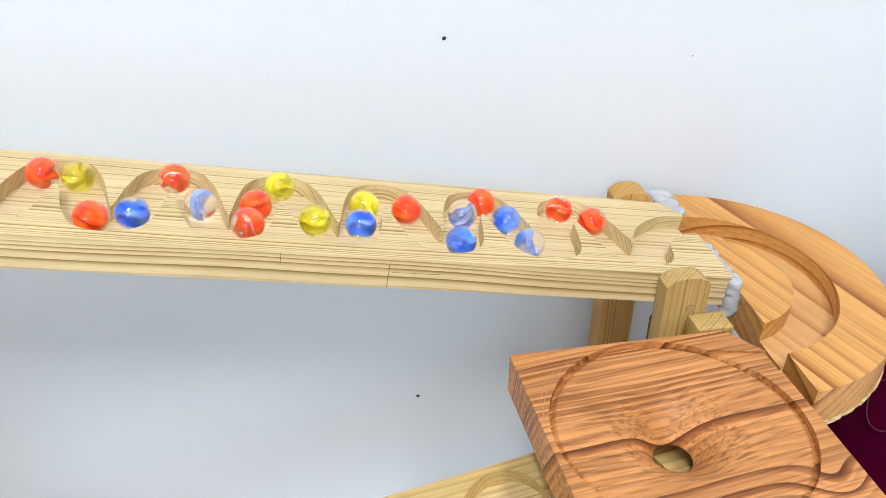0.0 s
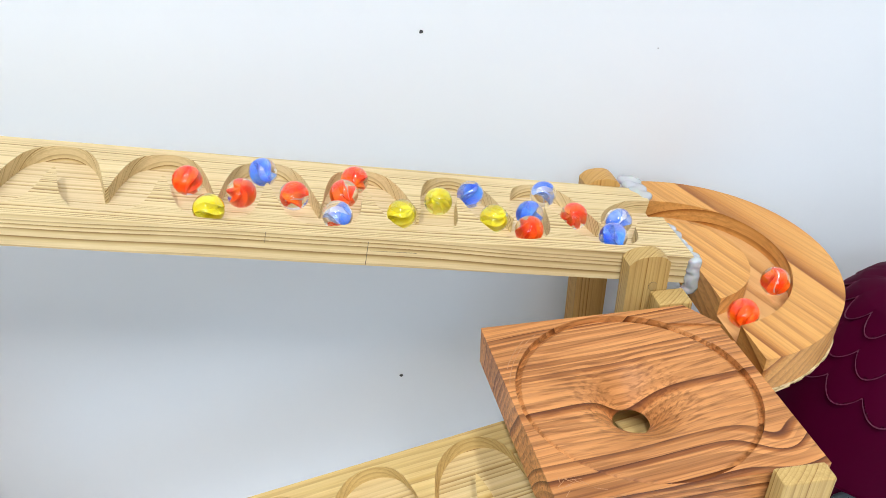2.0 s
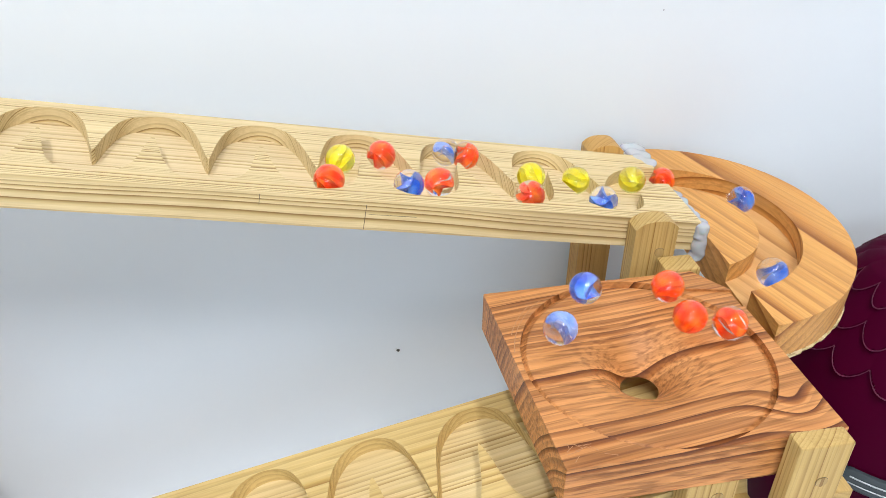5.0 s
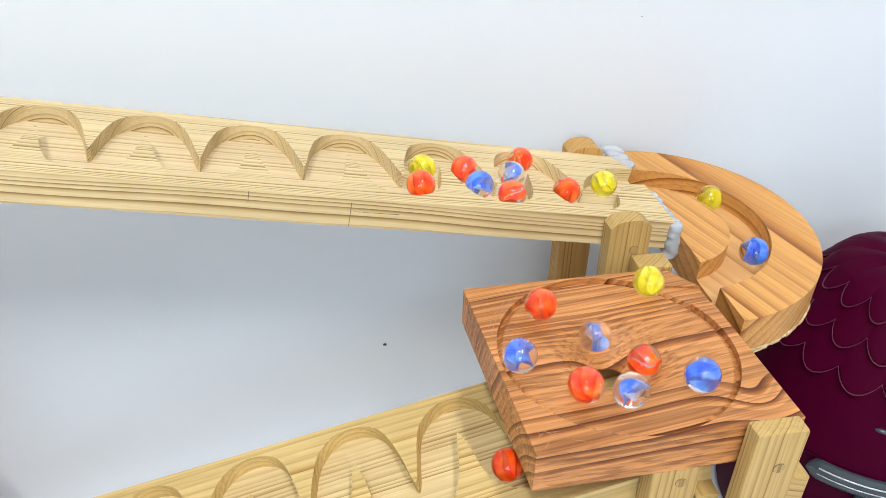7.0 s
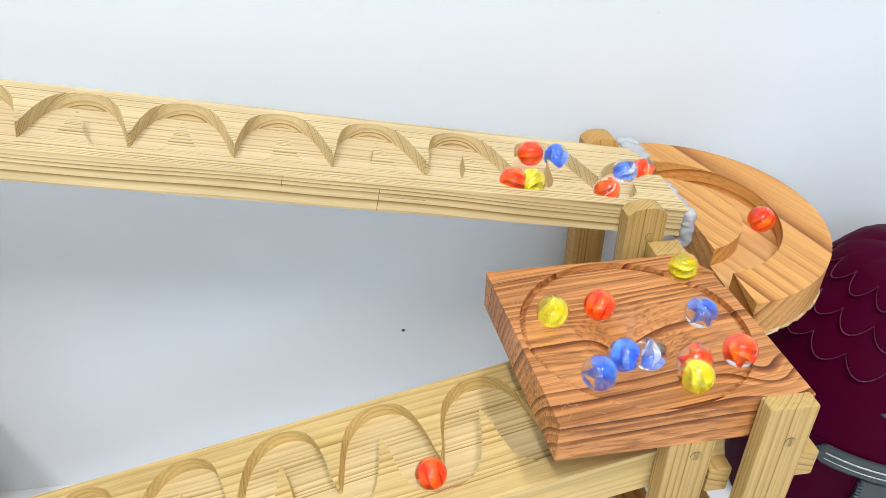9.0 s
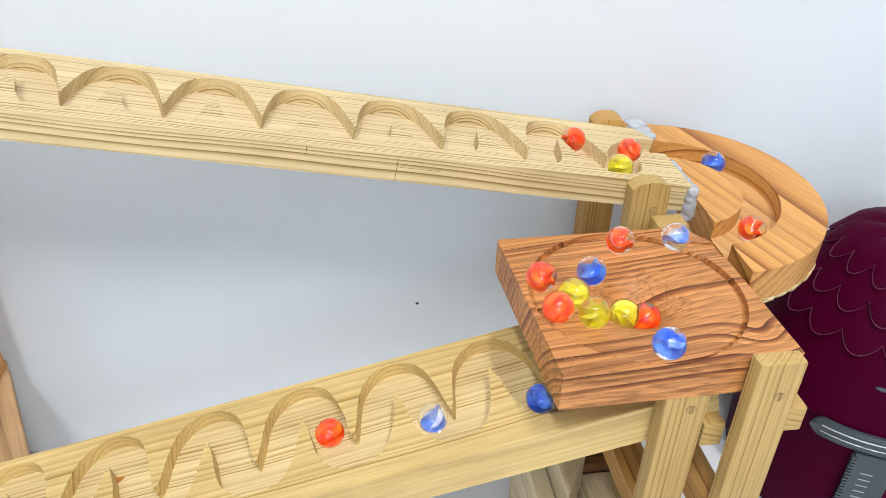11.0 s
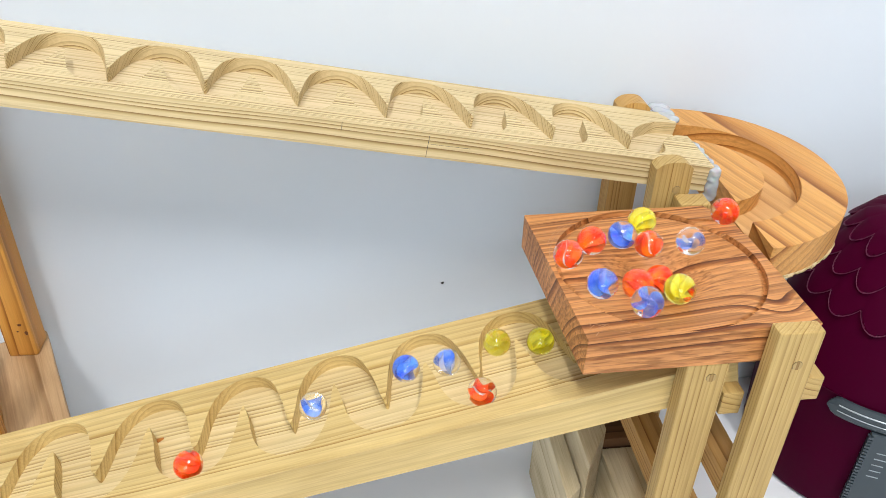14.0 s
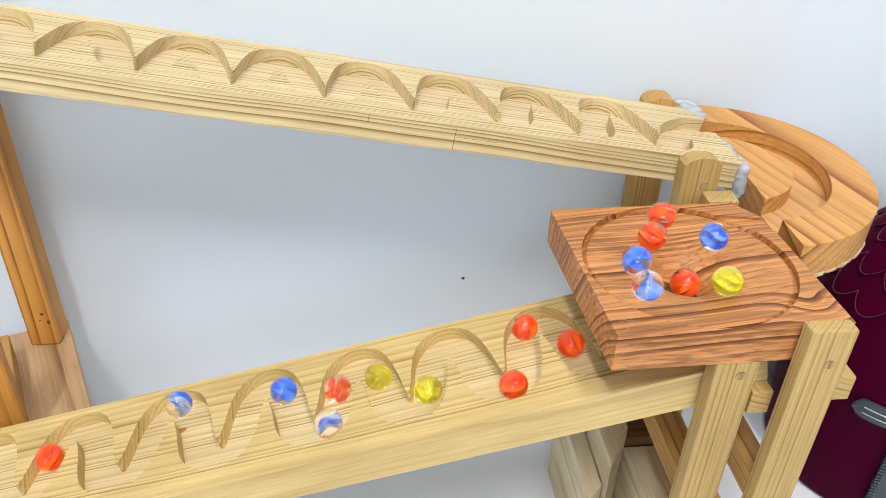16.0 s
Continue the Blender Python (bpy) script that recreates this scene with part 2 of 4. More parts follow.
DARK_LINE = shader("pencil_grey", (0.10, 0.08, 0.05), 0.7)[0]
KNOT = shader("resin_knot", (0.42, 0.15, 0.02), 0.4)[0]
DARK_SPECK = shader("dark_speck", (0.03, 0.03, 0.035), 0.7)[0]
LAMP_GLOW = glow("lamp_diffuser_glow", (1.0, 0.97, 0.93), 9.0)


# ---- mesh helpers ----
def link_mesh(name, bm, material, parent=None, label="", smooth=False, m=None):
    me = bpy.data.meshes.new(name)
    bm.normal_update()
    bm.to_mesh(me)
    bm.free()
    mats = material if isinstance(material, (list, tuple)) else [material]
    for mt in mats:
        me.materials.append(mt)
    if smooth:
        me.polygons.foreach_set("use_smooth", [True] * len(me.polygons))
    ob = new(name, me)
    if parent:
        ob.parent = parent
    if m is not None:
        ob.matrix_basis = m
    if label:
        ob["label"] = label
    return ob


def part(name, bm, material, parent, label="", smooth=False, m=None):
    return link_mesh(name, bm, material, parent, label, smooth, m)


def bm_box(x0, x1, y0, y1, z0, z1, bevel=0.0, segs=2):
    bm = bmesh.new()
    bmesh.ops.create_cube(bm, size=1)
    for v in bm.verts:
        v.co = Vector(((x0 + x1) / 2 + v.co.x * (x1 - x0), (y0 + y1) / 2 + v.co.y * (y1 - y0), (z0 + z1) / 2 + v.co.z * (z1 - z0)))
    if bevel:
        bmesh.ops.bevel(bm, geom=bm.edges[:], offset=bevel, segments=segs, profile=0.6, affect="EDGES")
    return bm


def rough_up(bm, amount, seed):
    rnd = random.Random(seed)
    for v in bm.verts:
        v.co += Vector([rnd.uniform(-amount, amount) for _ in range(3)])
    return bm


def smooth_by_angle(ob, degrees=35):
    me = ob.data
    me.polygons.foreach_set("use_smooth", [True] * len(me.polygons))
    me.set_sharp_from_angle(angle=radians(degrees))


def clip(poly, k):
    """The part of a polygon of (x, y, field0, field1) where field k is positive."""
    out = []
    for a, b in zip(poly, poly[1:] + poly[:1]):
        if a[k] >= 0:
            out.append(a)
        if (a[k] >= 0) != (b[k] >= 0):
            f = a[k] / (a[k] - b[k])
            p = [u + f * (v - u) for u, v in zip(a, b)]
            p[k] = 0.0
            out.append(tuple(p))
    return out


def carve(box, step, inside, groove, top, floor, bottom):
    """A slab cut to a shape, with a groove milled into its top. inside, groove: signed fields of x, y arrays, positive on
    the slab and outside the groove; top, floor: heights; bottom: the underside."""
    x0, x1, y0, y1 = box
    nx, ny = int(round((x1 - x0) / step)), int(round((y1 - y0) / step))
    xs, ys = np.linspace(x0, x1, nx + 1), np.linspace(y0, y1, ny + 1)
    gx, gy = np.meshgrid(xs, ys, indexing="ij")
    fi, fg = inside(gx, gy), groove(gx, gy)
    verts, index, faces = [], {}, []

    def vert(x, y, z):
        key = (round(x * 1e6), round(y * 1e6), round(z * 1e6))
        if key not in index:
            index[key] = len(verts)
            verts.append((x, y, z))
        return index[key]

    def face(ids):
        ids = [i for n, i in enumerate(ids) if i != ids[n - 1]]
        if len(ids) > 2:
            faces.append(ids)

    for i in range(nx):
        for j in range(ny):
            cell = [(xs[a], ys[b], fi[a, b], fg[a, b]) for a, b in ((i, j), (i + 1, j), (i + 1, j + 1), (i, j + 1))]
            if max(c[2] for c in cell) < 0:
                continue
            poly = clip(cell, 2) if min(c[2] for c in cell) < 0 else cell
            if len(poly) < 3:
                continue
            face([vert(p[0], p[1], bottom) for p in reversed(poly)])
            up = clip(poly, 3)
            neg = [(a, b, c, -d) for a, b, c, d in poly]
            down = clip(neg, 3)
            if len(up) > 2:
                face([vert(p[0], p[1], top(p[0], p[1])) for p in up])
            if len(down) > 2:
                face([vert(p[0], p[1], floor(p[0], p[1])) for p in down])
            for piece, h in ((up, top), (down, floor)):
                if len(piece) < 3:
                    continue
                for a, b in zip(piece, piece[1:] + piece[:1]):
                    if abs(a[2]) < 1e-9 and abs(b[2]) < 1e-9:
                        face([vert(a[0], a[1], h(a[0], a[1])), vert(a[0], a[1], bottom), vert(b[0], b[1], bottom), vert(b[0], b[1], h(b[0], b[1]))])
            if len(up) > 2 and len(down) > 2:
                for a, b in zip(up, up[1:] + up[:1]):
                    if abs(a[3]) < 1e-9 and abs(b[3]) < 1e-9:
                        face([vert(a[0], a[1], top(a[0], a[1])), vert(a[0], a[1], floor(a[0], a[1])), vert(b[0], b[1], floor(b[0], b[1])), vert(b[0], b[1], top(b[0], b[1]))])
    me = bpy.data.meshes.new("carved")
    me.from_pydata(verts, [], faces)
    me.validate()
    bm = bmesh.new()
    bm.from_mesh(me)
    bpy.data.meshes.remove(me)
    bmesh.ops.recalc_face_normals(bm, faces=bm.faces[:])
    return bm


def to_line(px, py, line):
    """Distance of arrays of points to a polyline."""
    best = np.full(px.shape, 9.0)
    for (ax, ay), (bx, by) in zip(line[:-1], line[1:]):
        dx, dy = bx - ax, by - ay
        near = np.abs(px - (ax + bx) / 2) < 0.045
        f = np.clip(((px[near] - ax) * dx + (py[near] - ay) * dy) / (dx * dx + dy * dy), 0, 1)
        best[near] = np.minimum(best[near], np.hypot(px[near] - ax - f * dx, py[near] - ay - f * dy))
    return best


def box_field(x0, x1, y0, y1):
    return lambda x, y: np.minimum(np.minimum(x - x0, x1 - x), np.minimum(y - y0, y1 - y))


# ---- the two zigzag ramps: where a rolling ball runs ----
UP_ANGLE, LOW_ANGLE = 9.59, -14.04
UP_POSE = pose(0, 0.4615, 0.3400, 0, UP_ANGLE, 0)
LOW_POSE = pose(0, 0.3300, 0.2133, 0, LOW_ANGLE, 0)
UP_PITCH, UP_FRONT = 0.0537, 0.0208
UP_END, LOW_START = 0.2315, 0.1640
GROOVE, DEPTH, BALL = 0.0208, 0.0088, 0.008
# one turn of each groove: share of the pitch, distance from the board's middle
UP_TURN = [(0.03, -0.0225), (0.15, -0.0225), (0.24, -0.0195), (0.285, -0.0110), (0.315, 0.0020), (0.35, 0.0120), (0.40, 0.0205), (0.48, 0.0238), (0.58, 0.0245), (0.66, 0.0222), (0.74, 0.0135), (0.80, 0.0030), (0.86, -0.0090), (0.92, -0.0175), (0.97, -0.0215)]
LOW_TURN = [(0.00, -0.0200), (0.09, -0.0185), (0.155, -0.0105), (0.19, 0.0000), (0.21, 0.0100), (0.25, 0.0200), (0.32, 0.0255), (0.40, 0.0272), (0.50, 0.0262), (0.57, 0.0222), (0.63, 0.0145), (0.69, 0.0040), (0.74, -0.0080), (0.80, -0.0155), (0.90, -0.0200)]
# where the lower groove comes nearest to the front edge
LOW_FRONTS = [-0.388, -0.329, -0.270, -0.2117, -0.1520, -0.0935, -0.0381, 0.0158, 0.0699, 0.1240, 0.1780]
UP_OUT = [(0.1967, -0.0110), (0.1995, -0.0040), (0.2050, 0.0035), (0.2130, 0.0095), (0.2235, 0.0140), (0.2600, 0.0170)]


def spline(points, u):
    """A smooth line through points, at point number u."""
    i = min(max(int(math.floor(u)), 0), len(points) - 2)
    f = u - i
    a, b = points[i], points[i + 1]
    p = points[max(i - 1, 0)]
    n = points[min(i + 2, len(points) - 1)]
    return tuple(0.5 * (2 * b0 + (c - a0) * f + (2 * a0 - 5 * b0 + 4 * c - d) * f * f + (3 * b0 - a0 - 3 * c + d) * f ** 3) for a0, b0, c, d in zip(p, a, b, n))


def groove_points(turn, start, count, place):
    out = []
    for k in range(start, start + count):
        out += [(place(k + f), y) for f, y in turn]
    return out


def low_place(u):
    k = min(max(int(math.floor(u)), 0), len(LOW_FRONTS) - 2)
    return LOW_FRONTS[k] + (u - k) * (LOW_FRONTS[k + 1] - LOW_FRONTS[k])


UP_POINTS = [p for p in groove_points(UP_TURN, -8, 12, lambda u: UP_FRONT + u * UP_PITCH) if p[0] < 0.1955] + UP_OUT
LOW_POINTS = [p for p in groove_points(LOW_TURN, 0, 10, low_place) if p[0] < LOW_START]


def up_path(u):
    return spline(UP_POINTS, u)


def low_path(u):
    return spline(LOW_POINTS, u)


# ---- setting ----
def slab(name, material, *box):
    ob = link_mesh(name, bm_box(*box), material)
    return tagged(ob, kind="structure")


slab("floor", FLOOR_WHITE, -2.5, 2.5, -2.6, WALL_Y + 0.1, FLOOR_Z - 0.1, FLOOR_Z)
slab("wall_north", WALL_PAINT, -2.5, 2.5, WALL_Y, WALL_Y + 0.1, FLOOR_Z + 0.0005, CEIL_Z)
# unseen sides added to shape the bounce; the opening lets in the fill
for box in ((-2.5, -1.75, FLOOR_Z, CEIL_Z), (-0.05, 2.5, FLOOR_Z, CEIL_Z), (-1.75, -0.05, FLOOR_Z, 0.90), (-1.75, -0.05, 2.10, CEIL_Z)):
    slab("unseen_wall_south", UNSEEN_ROOM_BEIGE, box[0], box[1], -2.6, -2.5, box[2], box[3])
slab("unseen_wall_west", UNSEEN_ROOM_BEIGE, -2.6, -2.5, -2.6, WALL_Y + 0.1, FLOOR_Z - 0.1, CEIL_Z)
slab("unseen_wall_east", UNSEEN_ROOM_BEIGE, 2.5, 2.6, -2.6, WALL_Y + 0.1, FLOOR_Z - 0.1, CEIL_Z)
slab("ceiling", UNSEEN_ROOM_BEIGE, -2.6, 2.6, -2.6, WALL_Y + 0.1, CEIL_Z, CEIL_Z + 0.1)


# ---- ramps ----
def holder(name, m, label, category, group=""):
    ob = new(name)
    ob.empty_display_size = 0.02
    ob.matrix_basis = m
    return tagged(ob, label, category, group)


def milled(ob, material, floor):
    """The raw floor of a groove."""
    ob.data.materials.append(material)
    for f in ob.data.polygons:
        if f.normal.z > 0.9 and f.center.z < -0.001 and abs(f.center.z - floor) < 0.0005:
            f.material_index = 1


def ramp_board(name, material, raw, half, x0, x1, thick, path, count, m, label):
    line = [path(u) for u in np.arange(0, count - 1, 0.34)] + [path(count - 1)]
    bm = carve((x0 - 0.002, x1 + 0.002, -half - 0.002, half + 0.002), 0.0014, box_field(x0, x1, -half, half), lambda x, y: to_line(x, y, line) - GROOVE / 2, lambda x, y: 0.0, lambda x, y: -DEPTH, -thick)
    top = holder(name, m, label, "ramp")
    milled(part("board", bm, material, top), raw, -DEPTH)
    return top


upper = ramp_board("zigzag_ramp", PALE_PINE, MILLED_PALE, 0.0415, -0.330, UP_END, 0.0172, up_path, len(UP_POINTS), UP_POSE, "pale pine ramp board with a zigzag groove milled along it")
lower = ramp_board("zigzag_ramp", RAMP_PINE, MILLED_PINE, 0.0425, -0.330, 0.2000, 0.0235, low_path, len(LOW_POINTS), LOW_POSE, "yellow pine ramp board with a deep zigzag groove and a knot")
for sx, z0, z1 in ((-0.0030, -0.0070, -0.0010), (0.0483, -0.0168, -0.0030)):
    part("pencil_line", bm_box(sx - 0.00013, sx + 0.00013, -0.0418, -0.0414, z0, z1), DARK_LINE, upper, "thin dark pencil line")
part("crack", rough_up(bm_box(0.050, 0.074, -0.0416, -0.0414, -0.0082, -0.0080), 0.00012, 3), DARK_LINE, upper, "hairline crack in the edge")
bm = bmesh.new()
bmesh.ops.create_uvsphere(bm, u_segments=16, v_segments=8, radius=0.004)
for v in bm.verts:
    v.co = Vector((v.co.x * 1.7, v.co.y * 0.55, v.co.z * 0.12))
part("knot", bm, KNOT, lower, "orange resin knot in the groove", m=pose(-0.128, 0.012, -0.0086, 0, 0, 12), smooth=True)

# ---- U-shaped bend ----
BEND = (0.222, 0.431)
BEND_R, BEND_OUT, BEND_IN, BEND_TOP = 0.0905, 0.0640, 0.0415, 0.2950


def bend_inside(x, y):
    return np.minimum(BEND_R - np.hypot(x, y), x - 0.0090)


def bend_groove(x, y):
    r = np.hypot(x, y)
    return np.abs(r - (BEND_OUT + BEND_IN) / 2) - (BEND_OUT - BEND_IN) / 2


bend = holder("curved_track", pose(*BEND, BEND_TOP, 1.7, 0, 0), "orange pine half-round bend with a wide curved groove", "marble run")
track = part("board", carve((0.006, 0.094, -0.094, 0.094), 0.0015, bend_inside, bend_groove, lambda x, y: 0.0, lambda x, y: -0.0115, -0.0225), BEND_PINE, bend)
milled(track, MILLED_ORANGE, -0.0115)
# torn fibres along the sawn lower edge of the outlet end
rnd = random.Random(31)
for i in range(16):
    w, h = rnd.uniform(0.0010, 0.0030), rnd.uniform(0.0006, 0.0022)
    x = 0.0115 + i * 0.0038
    yy = -math.sqrt(BEND_R ** 2 - x * x) - 0.0002
    part("splinter", rough_up(bm_box(-w, w, -0.0005, 0.0008, -h, h * 0.4), 0.0003, i), MILLED_PALE, bend, m=pose(x, yy, -0.0215, rnd.uniform(-12, 12), 0, math.degrees(math.asin(x / BEND_R))))

# ---- tray with a funnel ----
TRAY = (0.1620, 0.3325)
TRAY_TOP, TRAY_R, HOLE_R = 0.2915, 0.0560, 0.0088


def bowl(r):
    """Height of the bowl below the tray's top: a narrow channel along the rim, a gentle dish and the funnel's throat."""
    f = max(0.0, min(1.0, (TRAY_R - r) / (TRAY_R - HOLE_R)))
    d = max(0.0, TRAY_R - r) / 0.0031
    slot = 0.0024 * (1 - d) ** 0.5 * min(1.0, 2.2 * (1 - d)) if d < 1 and r < TRAY_R else 0.0
    return -0.0014 - slot - 0.0042 * f - 0.0154 * (max(0.0, f - 0.44) / 0.56) ** 2.4


CORNERS = [(-0.0620, 0.0560), (-0.0550, -0.0580), (0.0630, -0.0558), (0.0605, 0.0400), (0.0480, 0.0585)]


def tray_inside(x, y):
    d = np.hypot(x, y) - HOLE_R
    for (ax, ay), (bx, by) in zip(CORNERS, CORNERS[1:] + CORNERS[:1]):
        n = math.hypot(bx - ax, by - ay)
        d = np.minimum(d, ((bx - ax) * (y - ay) - (by - ay) * (x - ax)) / n)
    return d


def tray_groove(x, y):
    """The bowl and the short lead-in from the bend."""
    ax, ay, bx, by = 0.0360, 0.0370, 0.0570, 0.0330
    f = np.clip(((x - ax) * (bx - ax) + (y - ay) * (by - ay)) / ((bx - ax) ** 2 + (by - ay) ** 2), 0, 1)
    return np.minimum(np.hypot(x, y) - TRAY_R, np.hypot(x - ax - f * (bx - ax), y - ay - f * (by - ay)) - 0.0075)


tray = holder("funnel_tray", pose(*TRAY, TRAY_TOP), "reddish-brown striped wooden tray with a turned funnel and centre hole", "marble run")
board = part("board", carve((-0.066, 0.067, -0.062, 0.062), 0.0008, tray_inside, tray_groove, lambda x, y: 0.0, lambda x, y: bowl(math.hypot(x, y)), -0.0215), TRAY_WOOD, tray)
smooth_by_angle(board, 30)


def scratch(parent, points, wide):
    """A thin pale scratch or pencil arc on a flat top."""
    bm = bmesh.new()
    rows = []
    for i, (x, y) in enumerate(points):
        j = min(i, len(points) - 2)
        d = Vector((points[j + 1][0] - points[j][0], points[j + 1][1] - points[j][1], 0)).normalized()
        n = Vector((-d.y, d.x, 0)) * wide / 2
        rows.append([bm.verts.new(Vector((x, y, 0.0001)) + k * n) for k in (-1, 1)] + [bm.verts.new((x, y, 0.00022))])
    for p, q in zip(rows, rows[1:]):
        bm.faces.new((p[0], q[0], q[2], p[2]))
        bm.faces.new((p[2], q[2], q[1], p[1]))
    return part("scratch", bm, SCRATCH, parent, "faint pale scratch")


SCRATCH = shader("rubbed_wood", (0.44, 0.22, 0.10), 0.7)[0]
for r, a0, a1 in ((0.0585, 128, 171), (0.0605, 134, 160)):
    scratch(tray, [(r * math.cos(radians(a)), r * math.sin(radians(a))) for a in range(a0, a1, 3)], 0.0003)
rnd = random.Random(12)
for i in range(12):
    x, y, a = rnd.uniform(-0.052, -0.034), rnd.uniform(-0.054, -0.046), rnd.uniform(0, 3.1)
    scratch(tray, [(x + d * math.cos(a), y + 0.5 * d * math.sin(a)) for d in (-0.003, -0.001, 0.001, 0.003)], 0.00025)


# ---- posts and rails ----
def peg(parent, x, y, z, r=0.0026):
    for name, rad, proud, material, label in (("peg_gap", r * 1.06, 0.0001, DARK_LINE, "dark gap round the peg"), ("peg", r, 0.0004, PEG_WOOD, "pale round wooden peg")):
        bm = bmesh.new()
        bmesh.ops.create_cone(bm, cap_ends=True, segments=18, radius1=rad, radius2=rad * 0.97, depth=0.003)
        part(name, bm, material, parent, label, m=pose(x, y + 0.0015 - proud, z, 90, 0, 0))


PEG_WOOD = wood("peg_wood", (0.46, 0.32, 0.13), (0.40, 0.26, 0.09), (0.28, 0.16, 0.05), 0.0020, (0.0, 0.0), turn=(0, 0, 90), wobble=0.0004)


def round_top(bm, z1, drop=0.0045):
    """Round the upper end of a post across its width."""
    half = max(abs(v.co.x) for v in bm.verts)
    bmesh.ops.subdivide_edges(bm, edges=[e for e in bm.edges if abs(e.verts[0].co.z - e.verts[1].co.z) < 1e-6 and abs(e.verts[0].co.y - e.verts[1].co.y) < 1e-6], cuts=8)
    for v in bm.verts:
        if v.co.z > z1 * 0.5:
            v.co.z -= drop * (abs(v.co.x) / half) ** 3
    return bm


def post(name, x0, x1, y0, y1, z0, z1, material, label, rounded=False, pegs=(), bevel=0.0011, category="post"):
    w, d, h = (x1 - x0) / 2, (y1 - y0) / 2, z1 - z0
    bm = bm_box(-w, w, -d, d, 0, h, 0 if rounded else bevel)
    if rounded:
        round_top(bm, h)
    top = holder(name, pose((x0 + x1) / 2, (y0 + y1) / 2, z0), label, category)
    ob = part("shaft", bm, material, top)
    for px, pz in pegs:
        peg(top, px - (x0 + x1) / 2, -d, pz - z0)
    return top


post("support_post", 0.1965, 0.2195, 0.2655, 0.2745, FLOOR_Z, 0.2960, POST_PINE, "square pine post pegged to the tray's front edge", pegs=[(0.2105, 0.2755)])
post("support_post", 0.1605, 0.1828, 0.2760, 0.2860, FLOOR_Z, 0.2698, POST_PINE, "square pine post with a peg under the tray", pegs=[(0.1745, 0.2610)])
post("support_post", 0.1850, 0.2085, 0.4085, 0.4195, FLOOR_Z, 0.3120, POST_PINE, "round-topped pine post pegged to the ramp's front edge", rounded=True, pegs=[(0.2000, 0.2930)])
post("support_post", 0.1925, 0.2145, 0.5035, 0.5200, FLOOR_Z, 0.3100, BACK_PINE, "round-topped amber pine post behind the pale ramp", rounded=True)
post("support_post", 0.1985, 0.2175, 0.3940, 0.4080, FLOOR_Z, 0.2905, POST_PINE, "short square pine post beside the tray")
stand = post("stand_leg", -0.2640, -0.2425, 0.4920, 0.5140, 0.1200, 0.3880, LEG_WOOD, "orange-stained pine leg with dark knots, standing on a plank", bevel=0.002, category="leg")


def flat_knot(parent, x, y, z, wide, tall):
    """A dark resin knot, flush with the front face."""
    bm = bmesh.new()
    bmesh.ops.create_uvsphere(bm, u_segments=14, v_segments=8, radius=1.0)
    for v in bm.verts:
        v.co = Vector((v.co.x * wide * (1 + 0.2 * math.sin(5 * v.co.z)), v.co.y * 0.0004, v.co.z * tall))
    part("knot", bm, DARK_KNOT, parent, "small dark knot", m=pose(x, y, z), smooth=True)


DARK_KNOT = shader("dark_knot", (0.13, 0.035, 0.008), 0.5)[0]
for kx, kz, kw, kt in ((0.0040, 0.030, 0.0016, 0.0011), (0.0072, 0.022, 0.0013, 0.0020), (0.0015, 0.024, 0.0008, 0.0006)):
    flat_knot(stand, kx, -0.0110, kz, kw, kt)


def rail(name, x0, x1, y0, y1, z0, z1, material, label, category="rail", bevel=0.0009):
    ob = link_mesh(name, bm_box(-(x1 - x0) / 2, (x1 - x0) / 2, -(y1 - y0) / 2, (y1 - y0) / 2, -(z1 - z0) / 2, (z1 - z0) / 2, bevel), material, m=pose((x0 + x1) / 2, (y0 + y1) / 2, (z0 + z1) / 2))
    return tagged(ob, label, category)


rail("cross_rail", 0.1860, 0.1975, 0.2790, 0.4085, 0.2310, 0.2460, SIDE_PINE, "short pine rail under the lower ramp's end")
rail("cross_rail", 0.2200, 0.2300, 0.2680, 0.3930, 0.2490, 0.2640, SIDE_PINE, "short pine rail fixed beside the front post")
rail("cross_rail", 0.1765, 0.1935, 0.2865, 0.5030, 0.1340, 0.1520, RAIL_PINE, "pine rail between the posts")
rail("cross_rail", 0.1970, 0.2120, 0.2750, 0.3930, 0.1720, 0.1890, RAIL_PINE, "pine rail between the posts")
rail("cross_rail", 0.2010, 0.2150, 0.2750, 0.3930, 0.1000, 0.1150, RAIL_PINE, "pine rail between the posts, low down")
def block(x0, x1, y0, y1, z1, skew, label, material, seed):
    """A sawn offcut whose near end is cut at a slant."""
    bm = bm_box(x0, x1, y0, y1, FLOOR_Z, z1, 0.0012)
    for v in bm.verts:
        if v.co.y < (y0 + y1) / 2:
            v.co.y += skew * (v.co.x - x0) / (x1 - x0)
        if v.co.z > z1 - 0.01:
            v.co.z += 0.0015 * math.sin(seed + v.co.y * 40)
    mid = Vector(((x0 + x1) / 2, (y0 + y1) / 2, FLOOR_Z))
    for v in bm.verts:
        v.co -= mid
    return tagged(link_mesh("wood_block", bm, material, m=Matrix.Translation(mid)), label, "block")


block(0.1500, 0.1720, 0.3450, 0.4700, 0.1180, 0.034, "weathered pine block with a slanted end, on the white floor", OLD_WOOD, 1)
block(0.1370, 0.1495, 0.3400, 0.4350, 0.0920, 0.012, "lower weathered pine offcut beside the block", OLD_WOOD, 2)
block(0.1725, 0.1980, 0.3300, 0.3835, 0.0930, 0.006, "rough pine offcut between the posts", OLD_WOOD, 3)
block(0.1725, 0.1980, 0.3842, 0.4400, 0.1000, 0.0, "dark brown wood block between the posts", BLOCK_SHADOW_BROWN, 4)
